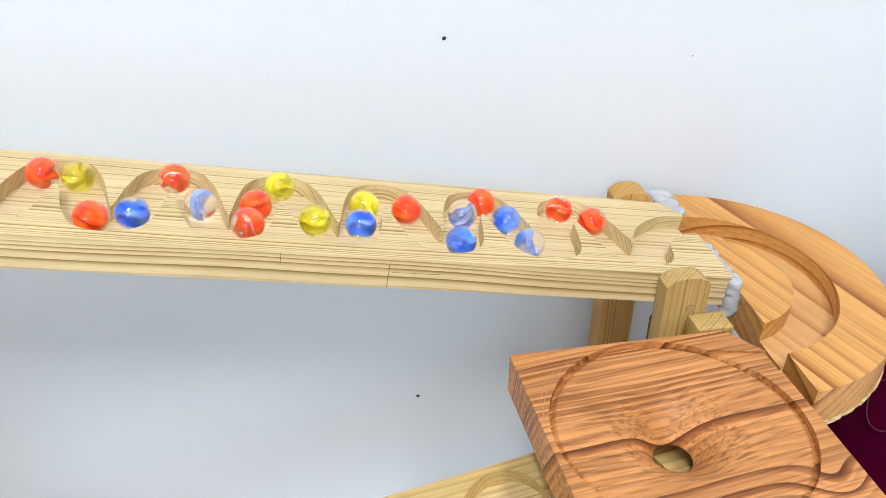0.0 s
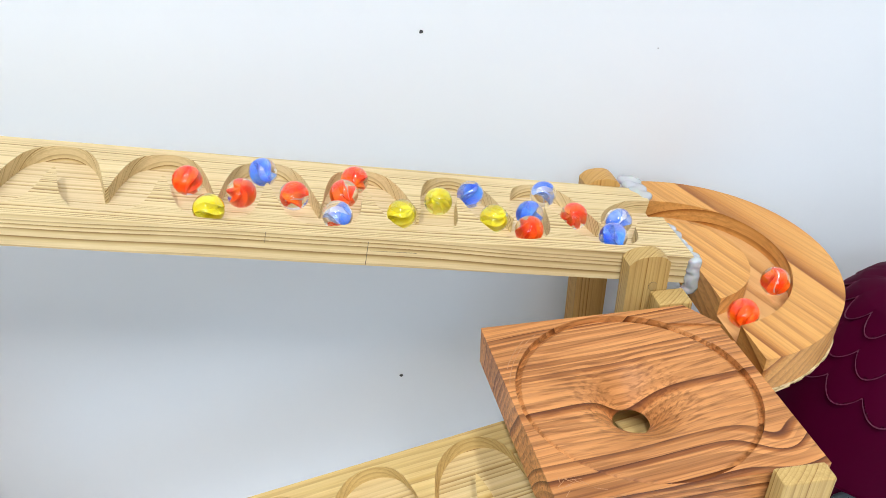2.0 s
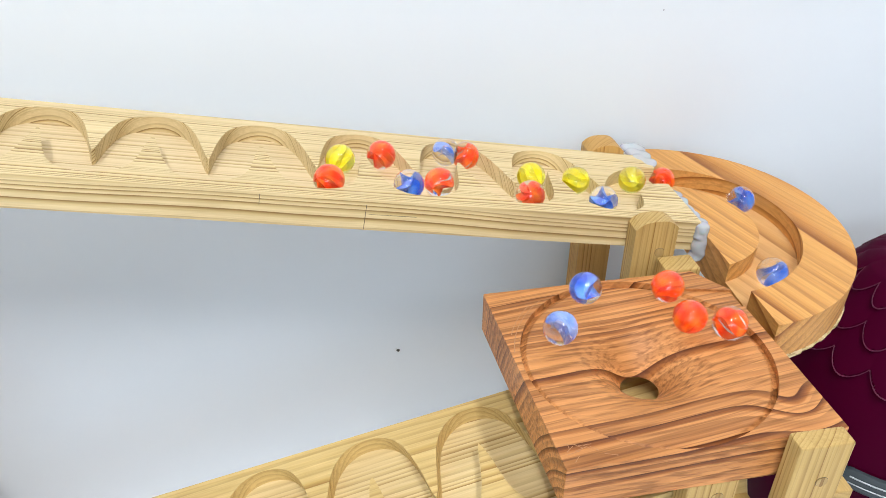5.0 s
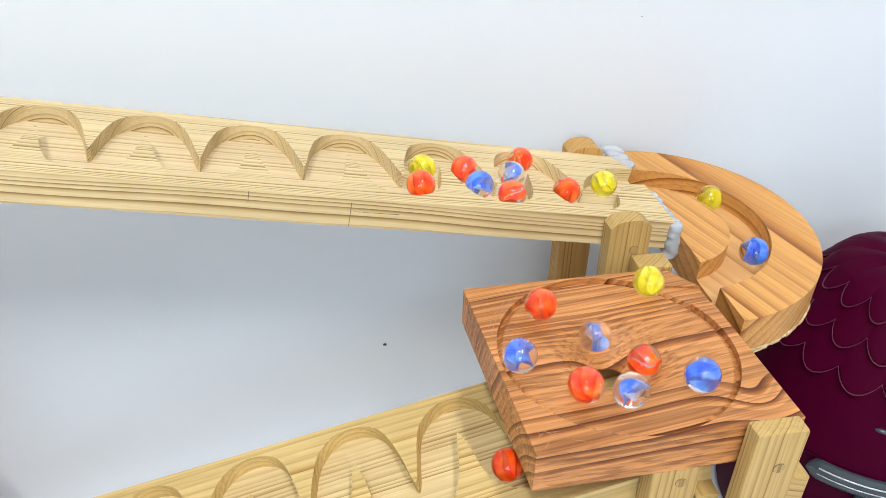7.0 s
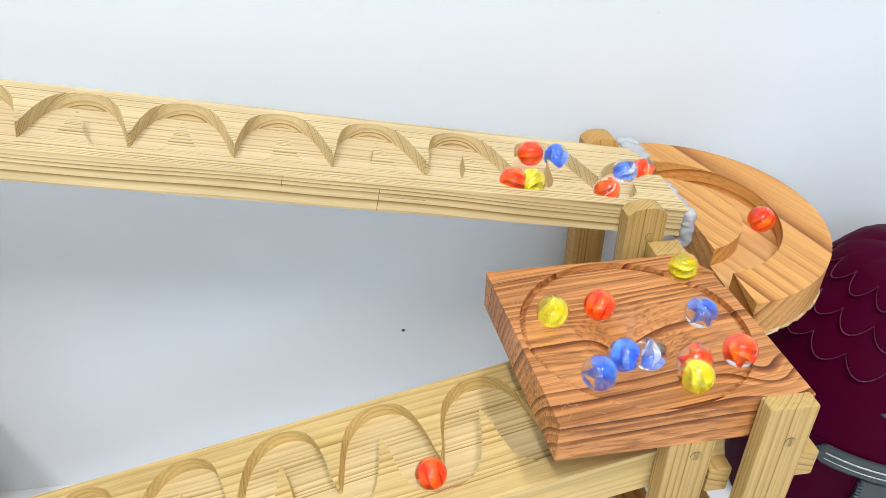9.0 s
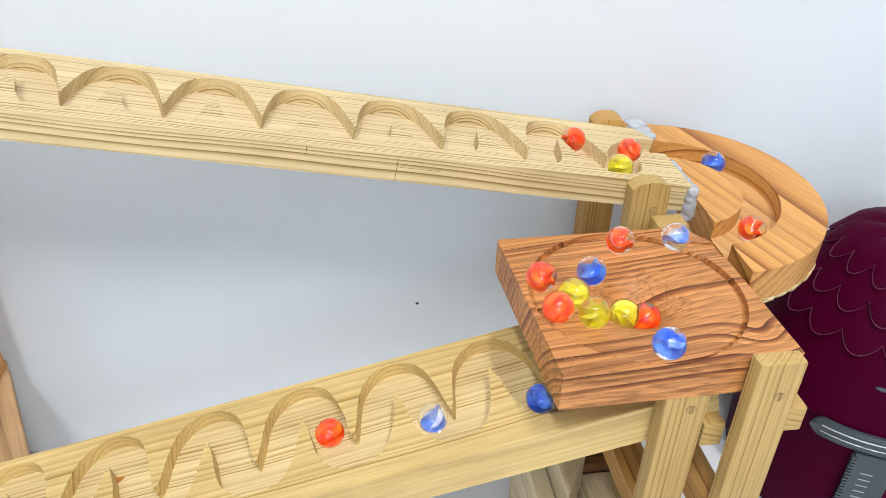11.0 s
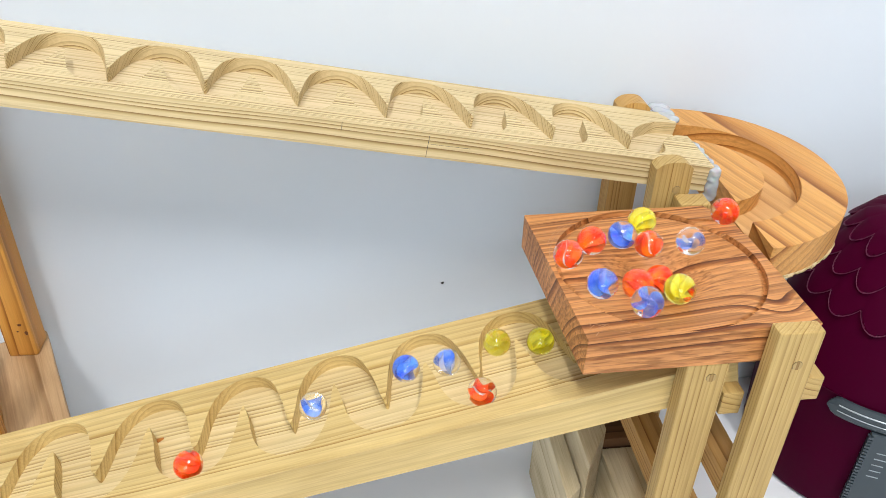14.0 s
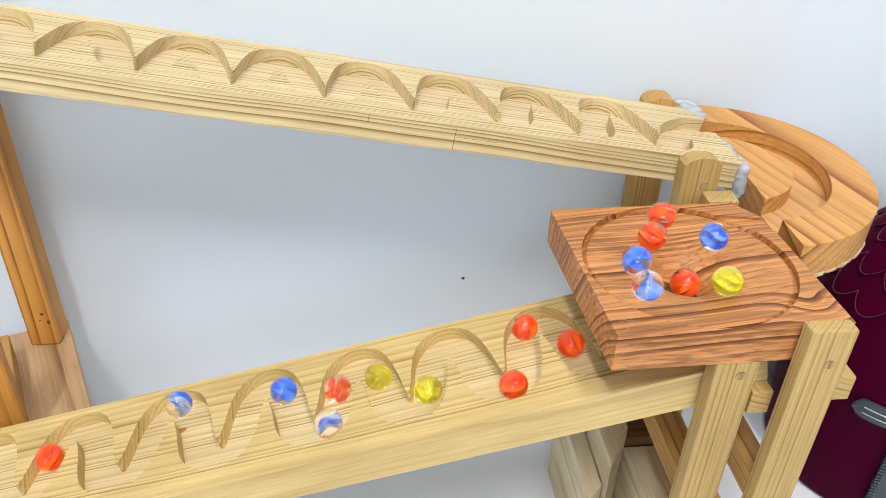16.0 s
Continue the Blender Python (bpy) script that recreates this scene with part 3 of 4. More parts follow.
# dark sheet added to imitate the shadow behind the posts
rail("back_board", 0.2146, 0.2300, 0.4720, 0.4800, FLOOR_Z, 0.2350, BLOCK_SHADOW_BROWN, "dark brown sheet that stands in for the shadow behind the posts", "board")
# the plank lies askew to the wall
SKEW = pose(-0.2340, 0.4960, 0, 0, 0, 23.7)
for ob in (
    rail("base_plank", -0.0900, 0.0000, -0.1900, 0.0300, 0.1050, 0.1200, PLANK_WOOD, "brown grained plank lying askew on two feet", "plank", 0.002),
    rail("plank_foot", -0.0850, -0.0300, -0.0400, -0.0050, FLOOR_Z, 0.1050, PLANK_WOOD, "wooden foot under the plank", "foot", 0.002),
    rail("plank_foot", -0.0850, -0.0300, -0.1850, -0.1500, FLOOR_Z, 0.1050, PLANK_WOOD, "wooden foot under the plank", "foot", 0.002),
    rail("side_rail", -0.0600, -0.0400, -0.0720, -0.0040, 0.1200, 0.1450, RAIL_PINE, "yellow pine rail on edge between two legs"),
    rail("stand_leg", -0.0620, -0.0390, -0.0960, -0.0725, 0.1200, 0.2100, LEG_WOOD, "orange-stained pine leg with a dark knot", "leg", 0.003),
):
    ob.matrix_basis = SKEW @ ob.matrix_basis

# ---- hot glue joints ----
def glue_bead(points, r, seed, label):
    rnd = random.Random(seed)
    bm = bmesh.new()
    for p in points:
        k = r * rnd.uniform(0.88, 1.12)
        made = bmesh.ops.create_icosphere(bm, subdivisions=2, radius=k, matrix=Matrix.Translation([c + rnd.uniform(-0.0008, 0.0008) for c in p]))
        for v in made["verts"]:
            v.co += Vector([rnd.uniform(-0.0003, 0.0003) for _ in range(3)])
            v.co.z = p[2] + (v.co.z - p[2]) * 0.55
    ob = link_mesh("glue_bead", bm, GLUE, smooth=True)
    skin = ob.modifiers.new("skin", "REMESH")
    skin.mode, skin.voxel_size, skin.use_smooth_shade = "VOXEL", 0.0006, True
    soft = ob.modifiers.new("soft", "SMOOTH")
    soft.iterations, soft.factor = 22, 0.6
    return tagged(ob, label, "glue")


glue_bead([(0.2265 + 0.0032 * math.sin(i * 1.7), 0.4930 + i * 0.0026, 0.3005) for i in range(11)], 0.0052, 1, "whitish hot glue lump joining ramp and bend")
glue_bead([(0.2275 + 0.002 * math.sin(i * 1.1), 0.4225 + i * 0.0014, 0.2990) for i in range(27)], 0.0042, 2, "smeared translucent hot glue along the joint")
glue_bead([(0.2285 + 0.0006 * math.sin(i), 0.4195, 0.2990 - i * 0.0011) for i in range(18)], 0.0042, 5, "translucent hot glue run down the joint's side")


# ---- specks on the wall ----
def speck(x, z, size, seed):
    bm = bmesh.new()
    bmesh.ops.create_icosphere(bm, subdivisions=2, radius=size)
    rough_up(bm, size * 0.25, seed)
    for v in bm.verts:
        v.co.y *= 0.4
    return tagged(link_mesh("wall_speck", bm, DARK_SPECK, m=pose(x, WALL_Y, z)), "small dark chip in the white wall", "chip", "wall chips")


for sx, sz, size, seed in ((0.0905, 0.4020, 0.0012, 1), (0.0722, 0.1416, 0.0014, 2), (0.2388, 0.3850, 0.0004, 3), (0.1265, 0.0420, 0.0010, 4)):
    speck(sx, sz, size, seed)


# ---- maroon canister ----
CAN = (0.4200, 0.4400)
can = holder("maroon_canister", pose(*CAN, FLOOR_Z), "maroon plastic canister with a scaled lid and a grey clamp band", "canister")


def lathe(profile, segments=72):
    bm = bmesh.new()
    rings = []
    for r, z in profile:
        rings.append([bm.verts.new((r * math.cos(2 * math.pi * i / segments), r * math.sin(2 * math.pi * i / segments), z)) for i in range(segments)])
    for a, b in zip(rings, rings[1:]):
        for i in range(segments):
            bm.faces.new((a[i], a[(i + 1) % segments], b[(i + 1) % segments], b[i]))
    bm.faces.new(rings[-1])
    bm.faces.new(list(reversed(rings[0])))
    return bm


def lid_radius(z):
    f = max(0.0, (z - 0.118) / 0.114)
    return 0.0885 - 0.012 * f - 0.034 * f * f


body = part("body", lathe([(0.079, 0.0), (0.0835, 0.003), (0.0855, 0.010), (0.0880, 0.060), (0.0885, 0.115), (0.0895, 0.1172)]), MAROON, can)
smooth_by_angle(body)
SCALE_ROWS = [(0.2440, 0.20), (0.2240, 0.14), (0.2030, -0.042), (0.1810, 0.062)]
SCALES = 8.5


def scale_low(row, a):
    """Height of the lower edge of a row of scales."""
    z0, shift = SCALE_ROWS[row]
    return z0 - 0.011 * abs(math.sin((a + shift) * SCALES)) ** 0.8


def scaled_lid():
    """The lid, whose scales overlap like roof tiles: each bulges towards its lower edge."""
    bm = bmesh.new()
    heights = [0.1176] + list(np.linspace(0.1185, 0.2270, 76))
    around = 440
    rows = []
    for z in heights:
        ring = []
        for i in range(around):
            a = 2 * math.pi * i / around
            bulge = 0.0
            for row in range(len(SCALE_ROWS)):
                above = z - scale_low(row, a)
                if 0.0 <= above < 0.026:
                    bulge = max(bulge, 0.0042 * (1 - above / 0.026) * (0.35 + 0.65 * abs(math.sin((a + SCALE_ROWS[row][1]) * SCALES))))
            r = lid_radius(z) + bulge
            ring.append(bm.verts.new((r * math.cos(a), r * math.sin(a), z)))
        rows.append(ring)
    for low, high in zip(rows, rows[1:]):
        for i in range(around):
            j = (i + 1) % around
            bm.faces.new((low[i], low[j], high[j], high[i]))
    # the lumpy crown
    for k, rise in ((0.84, 0.0030), (0.60, 0.0050), (0.30, 0.0060), (0.02, 0.0062)):
        ring = []
        for i, v in enumerate(rows[-1] if k == 0.84 else edge):
            a = 2 * math.pi * i / around
            lump = 0.0022 * abs(math.sin(a * 4)) * math.sin(math.pi * k)
            ring.append(bm.verts.new((v.co.x * k, v.co.y * k, 0.2270 + rise + lump)))
        if k == 0.84:
            edge = rows[-1]
        for i in range(around):
            j = (i + 1) % around
            bm.faces.new((rows[-1][i], rows[-1][j], ring[j], ring[i]))
        rows.append(ring)
    bm.faces.new(rows[-1])
    return bm


lid = part("lid", scaled_lid(), MAROON, can, "maroon lid with rows of raised scales")
smooth_by_angle(lid, 40)
def arc_band(profile, a0, a1, steps=48):
    """A band that hugs part of the round body, with rounded ends."""
    bm = bmesh.new()
    rings = []
    mid = sum(z for r, z in profile) / len(profile)
    for i in range(steps + 1):
        a = a0 + (a1 - a0) * i / steps
        k = min(1.0, math.sqrt(max(0.02, min(i, steps - i) / 1.6)))
        rings.append([bm.verts.new((r * math.cos(a), r * math.sin(a), mid + (z - mid) * k)) for r, z in profile])
    n = len(profile)
    for p, q in zip(rings, rings[1:]):
        for j in range(n):
            bm.faces.new((p[j], p[(j + 1) % n], q[(j + 1) % n], q[j]))
    bm.faces.new(rings[0])
    bm.faces.new(list(reversed(rings[-1])))
    return bm


band = part("band", arc_band([(0.0870, 0.1000), (0.0915, 0.1004), (0.0930, 0.1030), (0.0925, 0.1085), (0.0932, 0.1110), (0.0915, 0.1165), (0.0870, 0.1170)], radians(214), radians(330)), GREY_PLASTIC, can, "dark grey clamp band with rounded ends")
smooth_by_angle(band)


def ring_tube(radius_at, height_at, tube, a0, a1, steps):
    """A thin tube that runs round the canister."""
    bm = bmesh.new()
    last = None
    for i in range(steps + 1):
        a = a0 + (a1 - a0) * i / steps
        z = height_at(a)
        r = radius_at(z, a)
        out, mid = Vector((math.cos(a), math.sin(a), 0)), Vector((r * math.cos(a), r * math.sin(a), z))
        ring = [bm.verts.new(mid + tube * (math.cos(b) * out + math.sin(b) * Vector((0, 0, 1)))) for b in [2 * math.pi * k / 6 for k in range(6)]]
        if last:
            for k in range(6):
                bm.faces.new((last[k], last[(k + 1) % 6], ring[(k + 1) % 6], ring[k]))
        last = ring
    return bm


# thin lighter tubes draw the glint along each row's lower edge
for row in range(1, len(SCALE_ROWS)):
    part("scale_glint", ring_tube(lambda z, a, row=row: lid_radius(z) + 0.0042 * (0.35 + 0.65 * abs(math.sin((a + SCALE_ROWS[row][1]) * SCALES))) - 0.0002, lambda a, row=row: scale_low(row, a), 0.0005, math.radians(120), math.radians(330), 420), EDGE_GLINT, lid, "pale painted glint along the edge of a row of scales", smooth=True)
# the band's highlights, drawn as thin bright tubes
for z0, tube in ((0.1118, 0.0006), (0.1065, 0.0004)):
    part("highlight_strip", ring_tube(lambda z, a: 0.0930, lambda a, z0=z0: z0, tube, math.radians(219), math.radians(300), 60), SILVER, band, "thin highlight drawn as a bright strip on the band", smooth=True)
# a raised button, then a dark slot drawn as a flat grey bump
for a, z in ((221, 0.224), (236, 0.152)):
    bm = bmesh.new()
    bmesh.ops.create_uvsphere(bm, u_segments=16, v_segments=8, radius=0.0045)
    for v in bm.verts:
        v.co.x *= 0.4
        v.co.z *= 1.0 if z > 0.2 else 0.35
    r = lid_radius(z)
    part("button", bm, GREY_PLASTIC if z < 0.2 else MAROON, lid, "small raised button; the flat grey one stands for a slot", smooth=True, m=pose(r * math.cos(radians(a)), r * math.sin(radians(a)), z, 0, 0, a))
CLIP_A = 244
clip_m = pose(0.0895 * math.cos(radians(CLIP_A)), 0.0895 * math.sin(radians(CLIP_A)), 0.0, 0, 0, CLIP_A)
clamp = part("clip", bm_box(-0.003, 0.003, -0.014, 0.014, 0.022, 0.0995, 0.0012), GREY_PLASTIC, can, "dark grey ribbed clip", m=clip_m)
for i in range(24):
    part("rib", bm_box(0.0, 0.0042, -0.0156, -0.0120, 0.0235 + i * 0.0031, 0.0253 + i * 0.0031), GREY_PLASTIC, clamp)
for i in range(5):
    part("mark", bm_box(0.0031, 0.0034, -0.006, 0.002, 0.058 + i * 0.006, 0.0588 + i * 0.006), SILVER, clamp, "bright printed dash")


# ---- ceiling lamps ----
for lx, ly in LAMPS:
    fix = holder("ceiling_lamp", pose(lx, ly, CEIL_Z - 0.07), "long white ceiling lamp panel", "lamp", "ceiling lamps")
    part("frame", bm_box(-0.10, 0.10, -0.52, 0.52, 0.01, 0.07, 0.004), WALL_PAINT, fix)
    part("diffuser", bm_box(-0.08, 0.08, -0.49, 0.49, 0.002, 0.0098), LAMP_GLOW, fix, "glowing white diffuser")


# ---- marbles ----
def blade_mesh(blades, wide, thick, twist, tall):
    """Twisted vanes inside a marble."""
    bm = bmesh.new()
    n, w = 14, 8
    for b in range(blades):
        sheets = []
        for side in (1, -1):
            sheet = []
            for i in range(n + 1):
                u = -1 + 2 * i / n
                reach = wide * math.sqrt(max(0.0, 1 - u * u)) + 1e-5
                turn = math.pi * b / blades + twist * u
                row = []
                for j in range(w + 1):
                    v = -1 + 2 * j / w
                    x, y = reach * v, side * thick * max(0.0, 1 - v * v) * max(0.05, 1 - u * u)
                    row.append(bm.verts.new((x * math.cos(turn) - y * math.sin(turn), x * math.sin(turn) + y * math.cos(turn), tall * u)))
                sheet.append(row)
            sheets.append(sheet)
        for sheet, flip in zip(sheets, (False, True)):
            for i in range(n):
                for j in range(w):
                    f = (sheet[i][j], sheet[i][j + 1], sheet[i + 1][j + 1], sheet[i + 1][j])
                    bm.faces.new(tuple(reversed(f)) if flip else f)
    return bm


def marble(label, shell, vane_mat, blades, wide, thick, twist, ribbon=None, tall=0.0068):
    top = holder("marble", Matrix(), label, "marble", "marbles")
    bm = bmesh.new()
    bmesh.ops.create_uvsphere(bm, u_segments=40, v_segments=24, radius=BALL)
    ball = part("glass_ball", bm, shell, top, "clear glass ball", smooth=True)
    ball.visible_shadow = False
    part("vane", blade_mesh(blades, wide, thick, twist, tall), vane_mat, top, "coloured twisted vane inside the glass", smooth=True)
    if ribbon:
        part("ribbon", blade_mesh(1, wide * 0.62, thick * 0.3, twist, tall * 0.9), ribbon, top, "thin pale ribbon inside the glass", smooth=True, m=pose(0, 0, 0, 0, 0, 48))
    return top


KINDS = {
    "R": marble("clear glass marble with bright red twisted vanes", CLEAR_GLASS, RED_VANE, 3, 0.0056, 0.0021, 0.7, tall=0.0062),
    "r": marble("clear glass marble with orange-red swirls and a white ribbon", CLEAR_GLASS, RED_VANE, 2, 0.0052, 0.0018, 1.0, WHITE_VANE, tall=0.0056),
    "B": marble("clear glass marble with deep blue twisted vanes", CLEAR_GLASS, BLUE_VANE, 2, 0.0053, 0.0014, 0.9, tall=0.0058),
    "P": marble("clear glass marble with pale blue and white swirls", CLEAR_GLASS, PALE_VANE, 1, 0.0052, 0.0011, 1.1, LILAC_VANE, tall=0.0056),
    "Y": marble("yellow-tinted glass marble with yellow vanes", YELLOW_GLASS, YELLOW_VANE, 3, 0.0050, 0.0009, 0.8, tall=0.0060),
}
SORTS = "RrPBRPBRYBYYRrPrBRYR"
balls, seen = [], set()
for k in SORTS:
    balls.append(KINDS[k] if k not in seen else copy_thing(KINDS[k], Matrix()))
    seen.add(k)


# ---- how they roll ----
def spot(zone, a=0.0, b=0.0):
    """The middle of a ball on the upper ramp, in the bend, falling, in the bowl, in the hole or on the lower ramp."""
    if zone == "U":
        x, y = up_path(a)
        return UP_POSE @ Vector((x, y, BALL - DEPTH))
    if zone == "L":
        x, y = low_path(a)
        return LOW_POSE @ Vector((x, y, BALL - DEPTH))
    if zone == "C":
        r = min(max(b, 51.0), 55.5) / 1000
        return bend.matrix_basis @ Vector((r * math.cos(radians(a)), r * math.sin(radians(a)), BALL - 0.0115))
    if zone == "F":
        return Vector((a, b, TRAY_TOP + BALL))
    if zone == "B":
        r = max(a, 4.0) / 1000
        return Vector((TRAY[0] + r * math.cos(radians(b)), TRAY[1] + r * math.sin(radians(b)), TRAY_TOP + bowl(max(r, 0.0105)) + BALL * (1.03 if r > 0.012 else 0.85)))
    return Vector((*TRAY, TRAY_TOP - 0.014))


def between(knots, t):
    """The place at t: along the track where both neighbours lie on it, else straight."""
    i = 0
    while i < len(knots) - 2 and knots[i + 1][0] <= t:
        i += 1
    a, b = knots[i], knots[min(i + 1, len(knots) - 1)]
    if t >= b[0]:
        return spot(*b[1:])
    f = (t - a[0]) / (b[0] - a[0])
    if a[1] == b[1] and len(a) > 2:
        values = []
        for k in range(2, len(a)):
            p = knots[i - 1] if i > 0 and knots[i - 1][1] == a[1] else a
            n = knots[i + 2] if i + 2 < len(knots) and knots[i + 2][1] == a[1] else b
            ma = (b[k] - p[k]) / (b[0] - p[0]) * (b[0] - a[0])
            mb = (n[k] - a[k]) / (n[0] - a[0]) * (b[0] - a[0])
            if a[1] in "UL":
                lim = 2.5 * abs(b[k] - a[k])
                ma, mb = max(-lim, min(lim, ma)), max(-lim, min(lim, mb))
            values.append((2 * f ** 3 - 3 * f * f + 1) * a[k] + (f ** 3 - 2 * f * f + f) * ma + (3 * f * f - 2 * f ** 3) * b[k] + (f ** 3 - f * f) * mb)
        return spot(a[1], *values)
    return spot(*a[1:]).lerp(spot(*b[1:]), f)


def roll(ball, knots):
    rnd = random.Random(round(knots[0][2] * 100))
    turn = Euler([rnd.uniform(0, 6) for _ in range(3)]).to_quaternion()
    rows, last = [], None
    for i in range(161):
        here = between(knots, i / 10)
        if last:
            step = here - last
            axis = Vector((0, 0, 1)).cross(step)
            if axis.length > 1e-7:
                turn = Matrix.Rotation(min(step.length / BALL, radians(75)), 3, axis.normalized()).to_quaternion() @ turn
        rows.append((i / 10, Matrix.LocRotScale(here, turn, None)))
        last = here
    walk(ball, rows)


def motions():
    roll(balls[0], [(0, "U", 160.2), (0.5, "U", 171.2), (1, "C", 44.5, 58.4), (1.5, "C", -12.9, 56.8), (2, "C", -70.5, 53.2), (2.5, "B", 39.8, 66), (3, "B", 48.4, 156), (3.5, "B", 49.6, 211), (4, "B", 50.3, 262), (4.53, "B", 45.6, 330), (5.05, "B", 31.0, 398), (5.57, "B", 15.5, 467), (5.95, "H"), (6.1, "H"), (6.25, "L", 147), (7, "L", 132.75), (7.5, "L", 130.4), (8, "L", 125.2), (8.5, "L", 122.4), (11, "L", 101.5), (11.6, "L", 94.9), (12.5, "L", 87.55), (12.8, "L", 84.95), (13.3, "L", 79.9), (14, "L", 74.2), (14.5, "L", 71.15), (15, "L", 67.1), (15.4, "L", 62.9), (16, "L", 48.7)])
    roll(balls[1], [(0, "U", 156.65), (0.5, "U", 168.15), (1, "C", 80.8, 58.7), (1.5, "C", 32.6, 56.9), (2, "C", -27.8, 58.8), (2.5, "F", 0.2202, 0.3695), (3, "B", 27.7, 83), (3.5, "B", 48.7, 186), (4, "B", 46.1, 209), (4.5, "B", 45.4, 290), (5, "B", 44, 371), (5.5, "B", 42.2, 451), (6, "B", 40.2, 532), (6.5, "B", 37.8, 613), (7, "B", 13.7, 701), (7.5, "B", 25.7, 880), (8, "B", 40.8, 922), (8.5, "B", 40.7, 951), (9.03, "B", 35.4, 1020), (9.57, "B", 27.6, 1090), (10.1, "B", 20.0, 1180), (10.5, "H"), (10.65, "L", 147), (11.4, "L", 143.5), (12.5, "L", 131.6), (13, "L", 128.4), (13.3, "L", 125.2), (13.5, "L", 123.85), (14, "L", 119.55), (14.5, "L", 115.35), (15, "L", 109.9), (15.4, "L", 107.85), (16, "L", 93.8)])
    roll(balls[2], [(0, "U", 148.05), (0.5, "U", 157.7), (1, "U", 161.2), (1.5, "U", 165.4), (2, "U", 169), (2.5, "C", 66.3, 55.6), (3, "C", 14.7, 56.9), (3.5, "C", -47.1, 58.2), (4, "F", 0.2057, 0.3679), (4.3, "B", 47, 75), (4.85, "B", 40.7, 136), (5.4, "B", 34.4, 198), (5.95, "B", 28.1, 260), (6.5, "B", 21.8, 321), (7, "B", 15.4, 468), (7.5, "B", 5.2, 632), (7.75, "H"), (7.9, "L", 147), (11, "L", 117.35), (11.6, "L", 111.95), (12.5, "L", 107.05), (12.8, "L", 102.5), (13.3, "L", 99), (14, "L", 93.1), (14.5, "L", 88.4), (15, "L", 84.9), (15.4, "L", 79.7), (16, "L", 67.55)])
    roll(balls[3], [(0, "U", 145.75), (0.5, "U", 154.55), (1, "U", 159.15), (1.5, "U", 161.95), (2, "U", 165.9), (2.5, "U", 169.95), (3, "C", 65.9, 55.1), (3.5, "C", 14.8, 56.7), (4, "C", -48.1, 58), (4.07, "C", -55.5, 57), (4.13, "C", -62.8, 57), (4.2, "C", -70, 57), (4.55, "B", 47, 58), (5.2, "B", 46.9, 129), (5.85, "B", 46.9, 201), (6.5, "B", 46.8, 272), (7, "B", 40.6, 313), (7.5, "B", 26.7, 389), (8, "B", 32.1, 440), (8.5, "B", 29.6, 533), (9, "B", 26.4, 598), (9.5, "B", 19.0, 663), (9.75, "H"), (9.9, "L", 147), (11, "L", 133.3), (11.6, "L", 129.65), (12.5, "L", 122.5), (12.8, "L", 118.15), (13.3, "L", 114.2), (14, "L", 109.25), (14.5, "L", 106.75), (15, "L", 101.85), (15.4, "L", 97.15), (16, "L", 84.65)])
    roll(balls[4], [(0, "U", 143.1), (0.5, "U", 151.8), (1, "U", 154.2), (1.5, "U", 158.1), (2, "U", 161.35), (2.5, "U", 165.55), (3, "U", 169.7), (3.5, "C", 60.3, 54), (4, "C", 4.1, 55.3), (4.22, "C", -21.1, 57), (4.44, "C", -45.5, 57), (4.66, "C", -70, 57), (5.01, "B", 47, 58), (5.76, "B", 29, 120), (6.5, "B", 44.9, 183), (7, "B", 37.2, 228), (7.5, "B", 32, 291), (8, "B", 26.9, 355), (8.5, "B", 22.8, 443), (9, "B", 21.9, 482), (9.5, "B", 20.1, 521), (10, "B", 17.9, 561), (10.5, "B", 15.2, 600), (11, "B", 12.2, 639), (11.5, "B", 23.2, 697), (12, "B", 24.8, 801), (12.5, "B", 29.9, 926), (13, "B", 25.1, 1055), (13.5, "B", 24.8, 1157), (14, "B", 29.4, 1308), (14.25, "H"), (14.4, "L", 147), (15.5, "L", 137.5), (16, "L", 125.55)])
    roll(balls[5], [(0, "U", 139.7), (0.5, "U", 147.4), (1, "U", 151.8), (1.5, "U", 154.4), (2, "U", 158.25), (2.5, "U", 161.55), (3, "U", 166.1), (3.5, "U", 170.15), (4, "C", 55.5, 55.7), (4.38, "C", 12.8, 57), (4.75, "C", -28.6, 57), (5.12, "C", -70, 57), (5.47, "B", 47, 58), (5.99, "B", 46.6, 137), (6.5, "B", 46.2, 216), (7, "B", 34.2, 259), (7.5, "B", 17.8, 356), (8, "B", 17.1, 508), (8.5, "B", 19.4, 569), (9.03, "B", 18.2, 638), (9.57, "B", 17.5, 724), (9.85, "B", 14.0, 775), (10.15, "H"), (10.3, "L", 147), (11, "L", 140.5), (12, "L", 131.45), (12.5, "L", 127.05), (13, "L", 123.3), (13.3, "L", 121.8), (14, "L", 115.5), (14.5, "L", 110.1), (15, "L", 107.75), (15.4, "L", 102.65), (16, "L", 91.25)])
